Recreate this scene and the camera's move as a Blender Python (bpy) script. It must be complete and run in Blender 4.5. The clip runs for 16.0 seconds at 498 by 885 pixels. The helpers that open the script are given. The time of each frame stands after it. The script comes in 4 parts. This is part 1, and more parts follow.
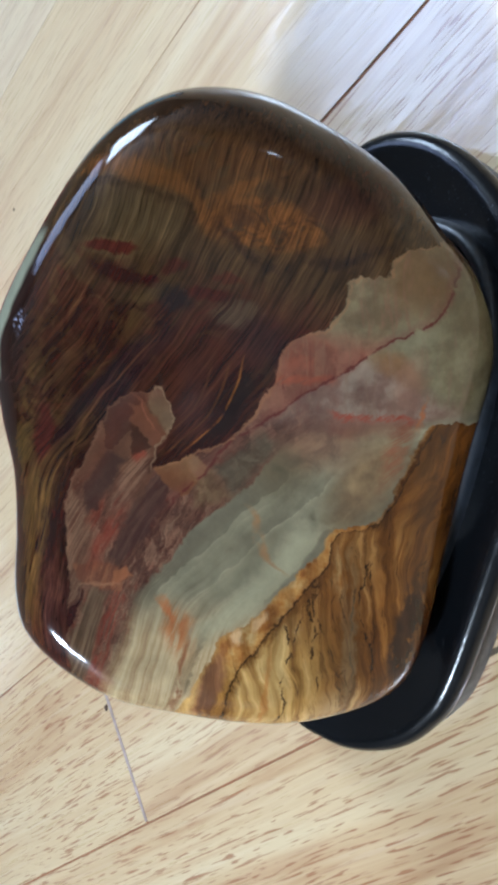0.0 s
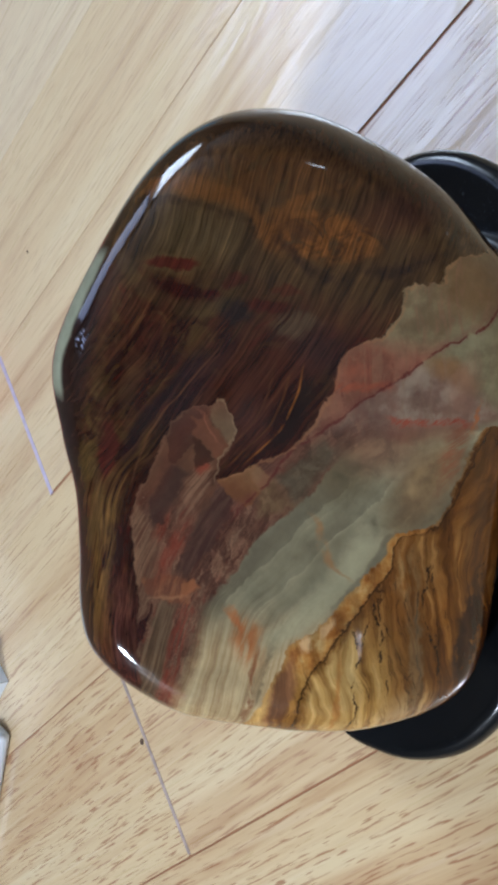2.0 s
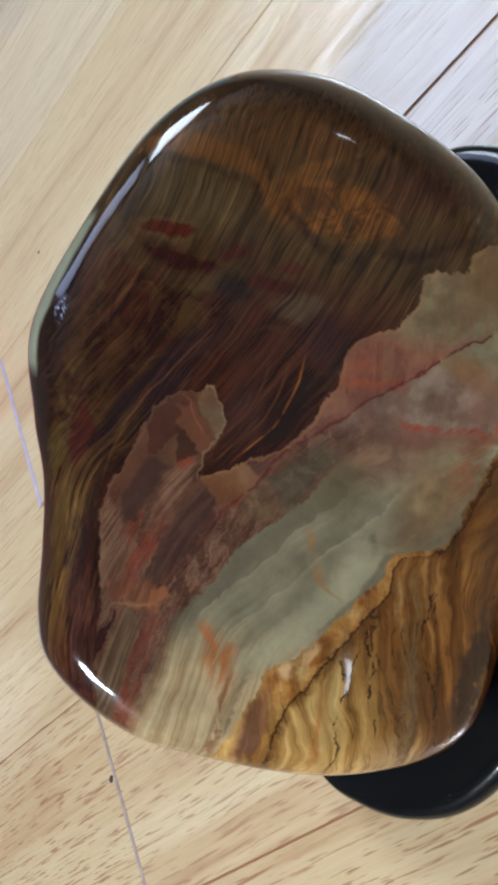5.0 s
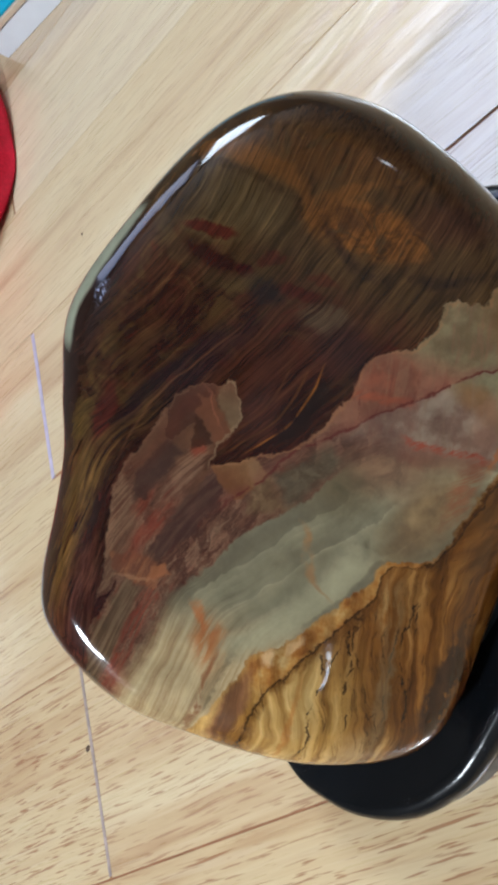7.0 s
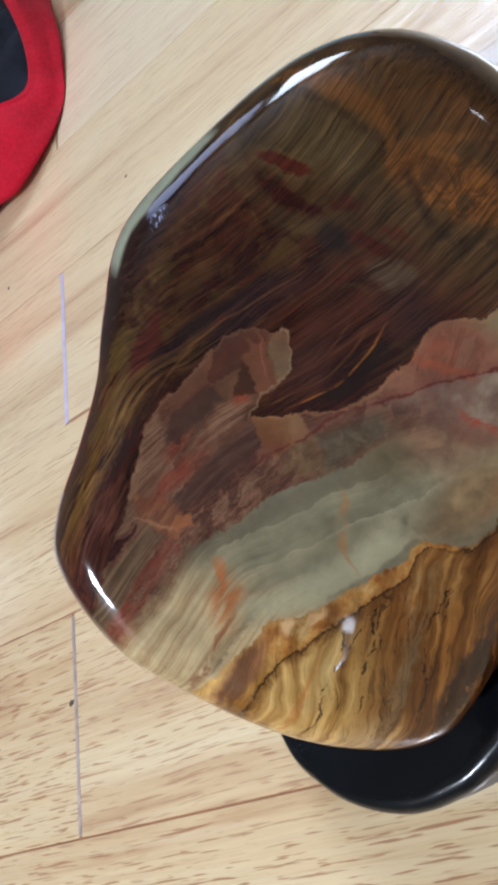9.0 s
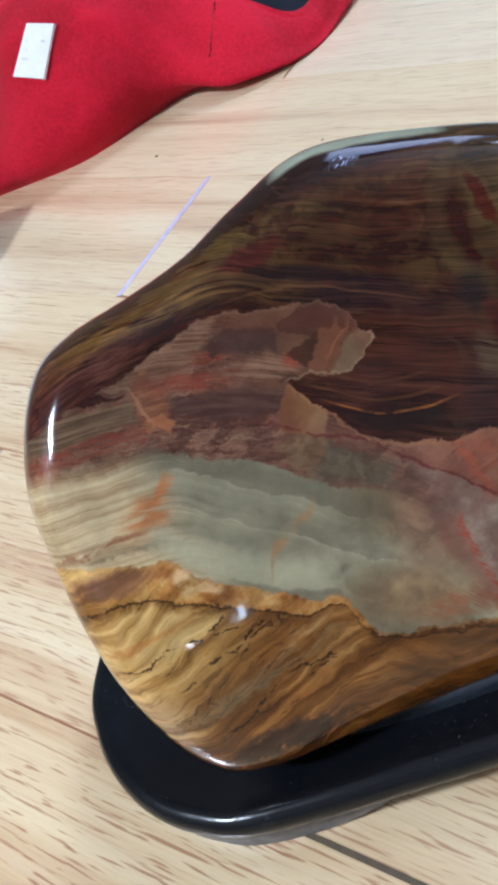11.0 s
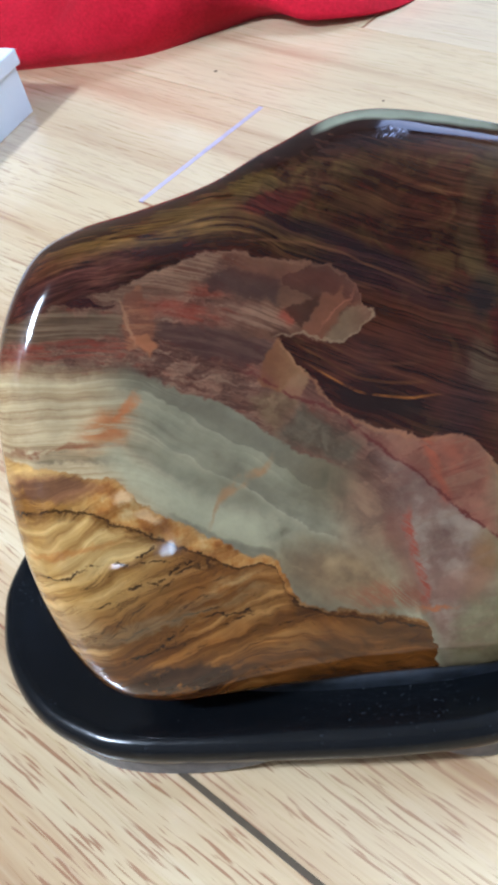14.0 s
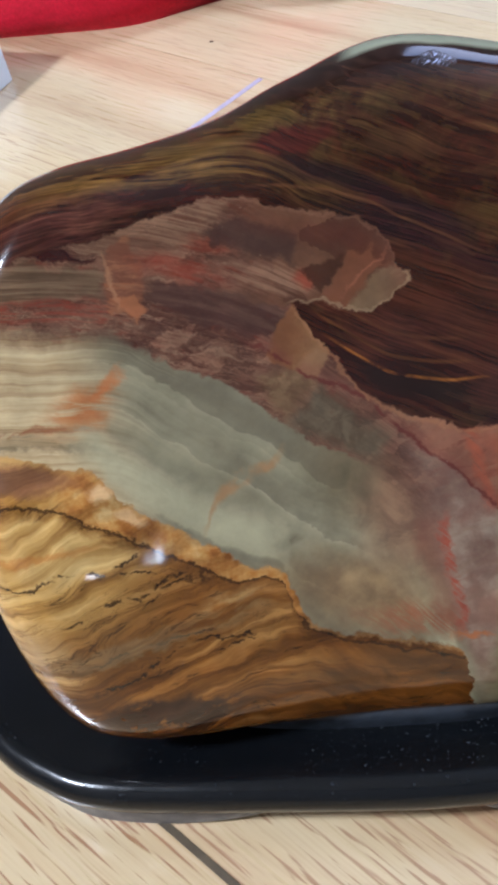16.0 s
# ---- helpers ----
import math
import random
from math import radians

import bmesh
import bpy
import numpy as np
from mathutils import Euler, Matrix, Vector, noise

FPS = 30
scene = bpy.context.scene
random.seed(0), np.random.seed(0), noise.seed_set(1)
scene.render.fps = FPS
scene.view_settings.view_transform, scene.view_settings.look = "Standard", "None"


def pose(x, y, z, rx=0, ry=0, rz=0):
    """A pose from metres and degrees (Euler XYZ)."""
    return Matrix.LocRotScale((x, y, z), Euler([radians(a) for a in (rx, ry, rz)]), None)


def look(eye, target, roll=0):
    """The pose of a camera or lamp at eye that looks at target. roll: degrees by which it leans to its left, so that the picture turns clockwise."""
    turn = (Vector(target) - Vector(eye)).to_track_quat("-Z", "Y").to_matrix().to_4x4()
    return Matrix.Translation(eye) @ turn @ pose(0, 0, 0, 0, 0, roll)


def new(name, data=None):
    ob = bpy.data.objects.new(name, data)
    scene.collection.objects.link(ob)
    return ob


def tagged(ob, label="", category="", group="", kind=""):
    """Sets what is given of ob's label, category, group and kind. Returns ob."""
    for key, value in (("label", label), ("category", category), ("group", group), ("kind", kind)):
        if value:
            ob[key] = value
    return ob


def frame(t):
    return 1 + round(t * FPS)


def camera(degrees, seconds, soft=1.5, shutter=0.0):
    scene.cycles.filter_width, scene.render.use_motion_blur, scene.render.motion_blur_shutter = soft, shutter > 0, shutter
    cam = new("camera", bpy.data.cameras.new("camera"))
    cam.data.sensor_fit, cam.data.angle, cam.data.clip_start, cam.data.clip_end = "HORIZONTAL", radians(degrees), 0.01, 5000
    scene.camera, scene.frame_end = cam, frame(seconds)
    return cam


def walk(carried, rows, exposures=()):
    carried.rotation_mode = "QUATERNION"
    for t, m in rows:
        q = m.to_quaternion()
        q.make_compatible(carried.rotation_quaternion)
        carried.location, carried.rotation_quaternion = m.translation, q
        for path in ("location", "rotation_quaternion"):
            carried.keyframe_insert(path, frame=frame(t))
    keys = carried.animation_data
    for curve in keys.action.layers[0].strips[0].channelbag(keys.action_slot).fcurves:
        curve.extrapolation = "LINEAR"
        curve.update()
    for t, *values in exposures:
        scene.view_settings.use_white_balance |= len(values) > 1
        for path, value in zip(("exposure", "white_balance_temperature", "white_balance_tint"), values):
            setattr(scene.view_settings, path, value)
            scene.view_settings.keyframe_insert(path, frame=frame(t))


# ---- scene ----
EXPOSURES = [(0.0, 0.28, 5360, 5), (1.0, 0.05, 5460, 6), (2.0, -0.01, 5660, 7), (3.0, 0.01, 5810, 7), (7.0, 0.12, 5910, 6), (8.0, 0.15, 5880, 9), (10.5, 0.38, 5430, 9), (12.5, 0.56, 5190, 8), (15.0, 0.52, 5210, 8), (16.0, 0.5, 5560, 11)]
cam = camera(27.57, 16.0, 3.9)
# seconds, place in metres, turn in degrees
PATH = [
    (0.0, 0.1765, -0.1937, 0.3508, -2.98, 47.97, -71.72),
    (0.5, 0.1747, -0.1955, 0.3653, -5.09, 46.87, -76.31),
    (1.0, 0.1735, -0.1855, 0.3734, -4.17, 46.77, -76.67),
    (1.5, 0.1586, -0.1809, 0.3734, -3.69, 46.32, -76.14),
    (2.0, 0.1577, -0.1821, 0.3801, -2.61, 46.27, -75.16),
    (2.5, 0.1547, -0.1824, 0.3832, -0.76, 46.59, -73.48),
    (3.0, 0.1487, -0.1866, 0.3810, 0.55, 47.03, -72.26),
    (3.2, 0.1380, -0.1941, 0.3776, 3.30, 47.96, -70.05),
    (5.3, 0.1314, -0.1656, 0.3427, 5.48, 47.51, -68.62),
    (5.5, 0.1399, -0.1853, 0.3607, 5.55, 47.72, -68.65),
    (6.0, 0.1381, -0.1934, 0.3592, 7.04, 47.85, -66.85),
    (6.5, 0.1367, -0.1888, 0.3579, 10.37, 47.46, -62.30),
    (7.0, 0.1325, -0.1815, 0.3561, 13.33, 46.96, -58.01),
    (7.5, 0.1300, -0.1805, 0.3559, 14.03, 46.72, -56.65),
    (8.0, 0.1238, -0.1788, 0.3517, 15.43, 46.35, -54.54),
    (8.2, 0.1187, -0.1745, 0.3519, 16.23, 46.06, -53.22),
    (10.3, 0.1081, -0.1582, 0.3463, 35.31, 35.46, -25.40),
    (10.5, 0.1026, -0.1588, 0.3462, 38.84, 31.69, -19.63),
    (11.0, 0.0948, -0.1623, 0.3363, 43.40, 23.14, -8.79),
    (11.5, 0.0765, -0.1447, 0.3324, 44.20, 14.33, 0.35),
    (12.0, 0.0763, -0.1447, 0.3378, 44.27, 11.60, 2.92),
    (12.5, 0.0870, -0.1589, 0.3400, 44.03, 11.61, 3.06),
    (13.0, 0.1026, -0.1601, 0.3420, 43.31, 12.34, 2.55),
    (13.5, 0.1040, -0.1568, 0.3328, 42.94, 12.19, 2.20),
    (14.0, 0.0980, -0.1581, 0.3359, 42.97, 11.81, 1.87),
    (14.5, 0.1001, -0.1413, 0.3203, 42.67, 11.79, 1.66),
    (15.0, 0.0935, -0.1426, 0.3234, 42.53, 11.58, 1.70),
    (15.5, 0.0841, -0.1349, 0.3115, 42.55, 11.02, 1.81),
    (16.0, 0.0815, -0.1252, 0.2942, 43.49, 10.18, 1.95),
]
walk(cam, [(t, pose(x, y, z, rx, ry, rz)) for t, x, y, z, rx, ry, rz in PATH], exposures=EXPOSURES)

# ---- world and light ----
world = bpy.data.worlds.new("sky")
scene.world = world
world.use_nodes = True
wt = world.node_tree
sky = wt.nodes.new("ShaderNodeTexSky")
sky.sky_type, sky.sun_disc = "NISHITA", False
sky.sun_elevation, sky.sun_rotation = radians(40), radians(20)
wt.nodes["Background"].inputs["Strength"].default_value = 0.12
wt.links.new(sky.outputs[0], wt.nodes["Background"].inputs["Color"])


def window_lamp(name, eye, target, sx, sy, watts, color):
    data = bpy.data.lights.new(name, "AREA")
    data.shape, data.size, data.size_y, data.energy, data.color = "RECTANGLE", sx, sy, watts, color
    ob = new(name, data)
    ob.matrix_world = look(eye, target)
    return ob


# daylight standing in the window openings
window_lamp("window_light", (1.70, 1.66, 1.75), (1.70, 0.0, 1.75), 1.1, 1.2, 84, (0.82, 0.90, 1.0))
window_lamp("window_light", (0.64, 1.66, 1.83), (0.64, 0.0, 1.83), 0.66, 1.02, 7.5, (0.50, 0.62, 1.0))
window_lamp("added_glint_light", (1.70, -2.06, 1.20), (1.70, 0.0, 1.20), 0.17, 0.30, 2.6, (0.92, 0.96, 1.0))
window_lamp("ceiling_lamp", (-1.72, -0.80, 2.60), (-1.72, -0.7999, 0.0), 0.34, 0.34, 98, (0.95, 0.97, 1.0))


# ---- materials ----
class Mat:
    """A node material in the making."""

    def __init__(self, name, rough=0.5, metal=0.0, color=None, spec=None):
        self.m = bpy.data.materials.new(name)
        self.m.use_nodes = True
        self.t = self.m.node_tree
        self.b = self.t.nodes["Principled BSDF"]
        self.b.inputs["Roughness"].default_value = rough
        self.b.inputs["Metallic"].default_value = metal
        if color:
            self.b.inputs["Base Color"].default_value = (*color, 1)
        if spec is not None:
            self.b.inputs["Specular IOR Level"].default_value = spec

    def n(self, kind, **props):
        node = self.t.nodes.new("ShaderNode" + kind)
        for key, value in props.items():
            setattr(node, key, value)
        return node

    def put(self, socket, value):
        if isinstance(value, bpy.types.NodeSocket):
            self.t.links.new(value, socket)
        elif value is not None:
            if socket.type == "RGBA" and len(value) == 3:
                value = (*value, 1)
            socket.default_value = value

    def math(self, op, a, b=None, c=None, clamp=False):
        node = self.n("Math", operation=op, use_clamp=clamp)
        for s, v in zip(node.inputs, (a, b, c)):
            self.put(s, v)
        return node.outputs[0]

    def vec(self, op, a, b=None):
        node = self.n("VectorMath", operation=op)
        self.put(node.inputs[0], a)
        if b is not None:
            self.put(node.inputs["Scale"] if op == "SCALE" else node.inputs[1], b)
        return node.outputs["Value"] if op in ("LENGTH", "DOT_PRODUCT") else node.outputs["Vector"]

    def obj(self):
        return self.n("TexCoord").outputs["Object"]

    def mapped(self, v, loc=(0, 0, 0), rot=(0, 0, 0), scale=(1, 1, 1)):
        node = self.n("Mapping")
        self.put(node.inputs["Vector"], v)
        self.put(node.inputs["Location"], loc)
        self.put(node.inputs["Rotation"], rot)
        self.put(node.inputs["Scale"], scale)
        return node.outputs[0]

    def noise(self, v, scale, detail=4, rough=0.55, dist=0.0):
        node = self.n("TexNoise")
        self.put(node.inputs["Vector"], v)
        for key, value in (("Scale", scale), ("Detail", detail), ("Roughness", rough), ("Distortion", dist)):
            self.put(node.inputs[key], value)
        return node.outputs["Fac"]

    def step(self, v, lo, hi, smooth=True):
        node = self.n("MapRange", clamp=True)
        node.interpolation_type = "SMOOTHSTEP" if smooth else "LINEAR"
        self.put(node.inputs["Value"], v)
        self.put(node.inputs["From Min"], lo)
        self.put(node.inputs["From Max"], hi)
        return node.outputs[0]

    def mix(self, fac, a, b, mode="MIX"):
        node = self.n("Mix", data_type="RGBA", blend_type=mode)
        self.put(node.inputs[0], fac)
        self.put(node.inputs[6], a)
        self.put(node.inputs[7], b)
        return node.outputs[2]

    def ramp(self, fac, stops, mode="LINEAR"):
        node = self.n("ValToRGB")
        node.color_ramp.interpolation = mode
        while len(node.color_ramp.elements) < len(stops):
            node.color_ramp.elements.new(0.5)
        for e, (p, c) in zip(node.color_ramp.elements, stops):
            e.position, e.color = p, (*c, 1) if len(c) == 3 else c
        self.put(node.inputs[0], fac)
        return node.outputs[0]

    def curve(self, x, pts, lo, hi, vlo, vhi):
        """A smooth curve through pts (x, value), x in lo..hi, value in vlo..vhi."""
        t = self.math("MULTIPLY_ADD", x, 1 / (hi - lo), -lo / (hi - lo), clamp=True)
        node = self.n("FloatCurve")
        c = node.mapping.curves[0]
        xs = [((px - lo) / (hi - lo), (pv - vlo) / (vhi - vlo)) for px, pv in pts]
        while len(c.points) < len(xs):
            c.points.new(0.5, 0.5)
        for p, (a, b) in zip(c.points, xs):
            p.location, p.handle_type = (a, b), "AUTO"
        node.mapping.update()
        self.put(node.inputs["Value"], t)
        return self.math("MULTIPLY_ADD", node.outputs[0], vhi - vlo, vlo)

    def color(self, c):
        self.put(self.b.inputs["Base Color"], c)
        return self

    def bump(self, h, strength=0.2, distance=0.001):
        node = self.n("Bump")
        self.put(node.inputs["Height"], h)
        node.inputs["Strength"].default_value, node.inputs["Distance"].default_value = strength, distance
        self.put(self.b.inputs["Normal"], node.outputs[0])
        return self


def plank_material(name="rubberwood_plank", pale=0.0, pored=0.80):
    k = Mat(name, 0.28)
    o = k.obj()
    info = k.n("ObjectInfo")
    rnd = info.outputs["Random"]
    off = k.n("CombineXYZ")
    k.put(off.inputs[0], k.math("MULTIPLY", rnd, 37.0))
    k.put(off.inputs[1], k.math("MULTIPLY", rnd, 11.0))
    p = k.vec("ADD", o, off.outputs[0])
    wave = k.noise(p, 4.0, 2, 0.5)
    bent = k.n("CombineXYZ")
    k.put(bent.inputs[1], k.math("MULTIPLY", wave, 0.014))
    p = k.vec("ADD", p, bent.outputs[0])
    bands = k.noise(k.mapped(p, scale=(1.3, 30, 1)), 1.0, 4, 0.62, 0.5)
    lines = k.noise(k.mapped(p, scale=(3.5, 170, 1)), 1.0, 3, 0.6, 0.4)
    fine = k.noise(k.mapped(p, scale=(16, 520, 1)), 1.0, 3, 0.6, 0.2)
    blotch = k.noise(p, 9.0, 3, 0.5)
    base = k.ramp(bands, [(0.34, (0.43, 0.240, 0.108)), (0.42, (0.575, 0.392, 0.205)), (0.54, (0.67, 0.505, 0.285)), (0.70, (0.74, 0.61, 0.38))])
    base = k.mix(k.math("MULTIPLY", k.step(blotch, 0.35, 0.75), 0.6), base, (0.655, 0.485, 0.270))
    base = k.mix(k.math("MULTIPLY", k.step(lines, 0.52, 0.72), 0.40), base, (0.46, 0.250, 0.135))
    base = k.mix(k.math("MULTIPLY", k.step(lines, 0.46, 0.34), 0.25), base, (0.77, 0.63, 0.43))
    base = k.mix(k.math("MULTIPLY", k.step(fine, 0.45, 0.8), 0.28), base, (0.43, 0.23, 0.115))
    zone = k.noise(k.mapped(p, scale=(4, 16, 1)), 1.0, 2, 0.5)
    dash = k.noise(k.mapped(p, scale=(48, 620, 1)), 1.0, 1.5, 0.5, 0.1)
    long = k.noise(k.mapped(k.vec("ADD", p, (3.0, 7.0, 0)), scale=(20, 480, 1)), 1.0, 2, 0.5, 0.1)
    pores = k.math("MULTIPLY", k.step(dash, 0.58, 0.67), k.step(zone, 0.30, 0.52))
    pores = k.math("MAXIMUM", pores, k.step(long, 0.59, 0.69))
    base = k.mix(k.math("MULTIPLY", pores, pored), base, (0.31, 0.120, 0.050))
    base = k.mix(k.math("MULTIPLY", k.step(rnd, 0.0, 1.0, False), 0.25), base, (0.77, 0.61, 0.39))
    if pale:
        base = k.mix(pale, base, (0.84, 0.76, 0.60))
    k.color(base)
    k.put(k.b.inputs["Coat Weight"], 1.0)
    k.put(k.b.inputs["Coat IOR"], 1.8)
    k.put(k.b.inputs["Coat Roughness"], 0.16)
    k.put(k.b.inputs["Roughness"], k.math("MULTIPLY_ADD", fine, 0.14, 0.22))
    k.bump(k.math("MULTIPLY_ADD", k.noise(k.mapped(p, scale=(9, 26, 1)), 1.0, 3, 0.5, 0.6), 36.0, k.math("SUBTRACT", fine, pores)), 0.12, 0.0004)
    k.put(k.b.inputs["Coat Normal"], k.b.inputs["Normal"].links[0].from_socket)
    return k.m


def plain(name, color, rough=0.5, var=0.08, scale=60, bump=0.05, spec=None):
    k = Mat(name, rough, spec=spec)
    a = k.noise(k.obj(), scale, 4, 0.6)
    b = k.noise(k.obj(), scale / 9, 2, 0.5)
    dark = tuple(c * (1 - 2 * var) for c in color)
    light = tuple(min(1, c * (1 + var)) for c in color)
    k.color(k.mix(k.step(k.math("MULTIPLY_ADD", a, 0.5, k.math("MULTIPLY", b, 0.5)), 0.3, 0.7), dark, light))
    if bump:
        k.bump(a, bump, 0.001)
    return k.m


PLANK = plank_material()
PALE_PLANK = plank_material("pale_rubberwood_plank", 0.32, 0.45)
SMOOTH_PLANK = plank_material("smooth_rubberwood_plank", 0.12, 0.35)
JOINT = plain("joint_shade", (0.34, 0.155, 0.075), 0.6)
FILLER = plain("joint_filler", (0.40, 0.31, 0.28), 0.35, 0.2, 150)
GAP_SHADE = plain("joint_gap_shade", (0.105, 0.075, 0.042), 0.5, 0.2, 150)
LILAC = plain("lilac_joint_filler", (0.50, 0.44, 0.58), 0.4, 0.12, 150)
PLASTER = plain("warm_grey_plaster", (0.18, 0.17, 0.16), 0.8, 0.05, 20)
CEILING = plain("ceiling_paint", (0.46, 0.45, 0.44), 0.85, 0.03, 20)
DULL = plain("worn_grey_wood", (0.19, 0.172, 0.155), 0.6, 0.25, 160)
def red_cloth():
    k = Mat("red_nonwoven", 0.85, spec=0.2)
    o = k.obj()
    soft, fold, nap = k.noise(o, 9.0, 3, 0.5, 0.6), k.noise(o, 18.0, 2, 0.5, 0.2), k.noise(o, 420.0, 3, 0.6)
    k.color(k.mix(k.step(k.math("MULTIPLY_ADD", nap, 0.35, k.math("MULTIPLY", soft, 0.65)), 0.32, 0.68), (0.30, 0.002, 0.009), (0.60, 0.006, 0.028)))
    k.put(k.b.inputs["Sheen Weight"], 0.04)
    k.bump(k.math("ADD", k.math("MULTIPLY", soft, 1.0), k.math("MULTIPLY_ADD", fold, 0.35, k.math("MULTIPLY", nap, 0.012))), 0.6, 0.02)
    return k.m


def lacquer():
    """Black lacquer with a film of dust specks."""
    k = Mat("black_lacquer", 0.22, spec=0.36)
    o = k.obj()
    dust = k.math("MULTIPLY", k.step(k.noise(o, 900.0, 2, 0.6), 0.64, 0.72), k.step(k.noise(o, 38.0, 3, 0.6), 0.44, 0.62))
    k.color(k.mix(k.math("MULTIPLY", dust, 0.22), (0.0040, 0.0048, 0.0060), (0.20, 0.22, 0.25)))
    k.put(k.b.inputs["Roughness"], k.math("MULTIPLY_ADD", k.noise(o, 60.0, 3, 0.6), 0.20, 0.10))
    k.bump(k.math("MULTIPLY_ADD", k.noise(o, 1300.0, 2, 0.6), 0.16, k.noise(o, 110.0, 3, 0.5)), 0.22, 0.0008)
    return k.m


LACQUER = lacquer()
RED = red_cloth()
THREAD = plain("dark_red_thread", (0.36, 0.009, 0.020), 0.8)
PAPER = plain("tag_paper", (0.80, 0.79, 0.80), 0.7, 0.03, 90)
PRINT = plain("grey_print", (0.66, 0.65, 0.70), 0.7)
KNOT = plain("dark_knot", (0.085, 0.045, 0.025), 0.6)
DUSTY = plain("dusty_lacquer", (0.022, 0.026, 0.033), 0.36, 0.5, 260, 0.15)
NAVY = plain("dark_cloth_and_gap_shade", (0.009, 0.011, 0.018), 0.8, 0.35, 80, 0.3, 0.2)
WHITE_CARD = plain("white_card", (0.77, 0.82, 0.90), 0.55, 0.02, 60, 0.02)
TEAL = plain("teal_board", (0.01, 0.34, 0.50), 0.4, 0.06, 40)
BEIGE = plain("beige_edge", (0.62, 0.50, 0.38), 0.6, 0.06, 80)
ROCK = plain("raw_rock", (0.22, 0.17, 0.12), 0.85, 0.45, 55, 0.6)
def stone_material():
    """Banded petrified wood: a dark streaked crown, a red and grey middle and an ochre foot. u and v run over the face in centimetres."""
    k = Mat("petrified_wood", 0.07)
    o = k.obj()
    cm = k.vec("SCALE", o, 100.0)
    sep = k.n("SeparateXYZ")
    k.put(sep.inputs[0], cm)
    u0, v0, w0 = sep.outputs

    def curve(x, pts, lo=-12.5, hi=11.5):
        return k.curve(x, pts, lo, hi, -10.0, 10.0)

    def add(a, b):
        return k.math("ADD", a, b)

    def sub(a, b):
        return k.math("SUBTRACT", a, b)

    def mul(a, b):
        return k.math("MULTIPLY", a, b)

    def inv(a):
        return k.math("SUBTRACT", 1.0, a)

    def xyz(a, b, c=0.0):
        node = k.n("CombineXYZ")
        for s, val in zip(node.inputs, (a, b, c)):
            k.put(s, val)
        return node.outputs[0]

    def wob(scale, amount, detail=5, rough=0.6, seed=0.0):
        return k.math("MULTIPLY_ADD", k.noise(k.vec("ADD", cm, (seed, seed * 1.7, 0)), scale, detail, rough), amount, -amount / 2)

    # ragged coordinates for the borders, smooth ones for the bands
    u = add(u0, wob(1.1, 0.9, 6, 0.68, 3.1))
    v = add(v0, wob(1.1, 0.9, 6, 0.68, 9.4))
    us = add(u0, wob(0.30, 0.55, 2, 0.5, 5.5))
    vs = add(v0, wob(0.30, 0.55, 2, 0.5, 15.5))

    def above(val, edge, soft=0.05):
        return k.step(sub(val, edge), -soft, soft)

    ragged = xyz(u, v)

    def radius(p, cu, cv, a, b, turn=0.0):
        """Distance from (cu, cv) in a turned frame, 1 on the ellipse with half-axes a and b."""
        c, n = math.cos(radians(turn)), math.sin(radians(turn))
        x = sub(k.vec("DOT_PRODUCT", p, (c / a, n / a, 0)), (cu * c + cv * n) / a)
        y = sub(k.vec("DOT_PRODUCT", p, (-n / b, c / b, 0)), (cv * c - cu * n) / b)
        return k.math("SQRT", k.math("MULTIPLY_ADD", x, x, mul(y, y)))

    def blob(cu, cv, a, b, soft=0.35, turn=0.0):
        return k.step(radius(ragged, cu, cv, a, b, turn), 1 + soft, 1 - soft)

    def band(val, at, half, soft):
        d = val if at == 0.0 else sub(val, at)
        return k.step(k.math("ABSOLUTE", d), half + soft, half)

    def poly(pts, soft=0.06):
        """Mask of a convex patch, corners given anticlockwise."""
        out = None
        for (ax, ay), (bx, by) in zip(pts, pts[1:] + pts[:1]):
            ln = math.hypot(bx - ax, by - ay)
            nx, ny = (ay - by) / ln, (bx - ax) / ln
            d = sub(k.vec("DOT_PRODUCT", ragged, (nx, ny, 0)), ax * nx + ay * ny)
            out = d if out is None else k.math("MINIMUM", out, d)
        return k.step(out, -soft, soft)

    def facets(p, scale, seed):
        """Random tone of torn, angular patches."""
        at = k.vec("ADD", p, (seed, seed * 0.7, 0))
        node = k.n("TexVoronoi")
        k.put(node.inputs["Vector"], at)
        node.inputs["Scale"].default_value = scale
        node.inputs["Randomness"].default_value = 1.0
        cut = k.n("SeparateColor")
        k.put(cut.inputs[0], node.outputs["Color"])
        return cut.outputs[0]

    f_up = curve(u, [(-12.5, 4.0), (-10.4, 4.4), (-8.6, 4.7), (-7.6, 4.9), (-6.6, 5.1), (-6.0, 5.3), (-5.3, 5.45), (-4.0, 5.75), (-3.3, 5.6), (-2.5, 5.36), (-1.4, 5.1), (-0.4, 4.66), (0.2, 4.1), (0.6, 3.4), (11.5, 3.0)])
    f_tong = curve(u, [(-12.5, 2.9), (-2.5, 2.86), (-1.7, 2.77), (-1.0, 2.55), (-0.5, 2.4), (0.0, 2.7), (0.34, 3.0), (0.66, 3.1), (11.5, 3.1)])
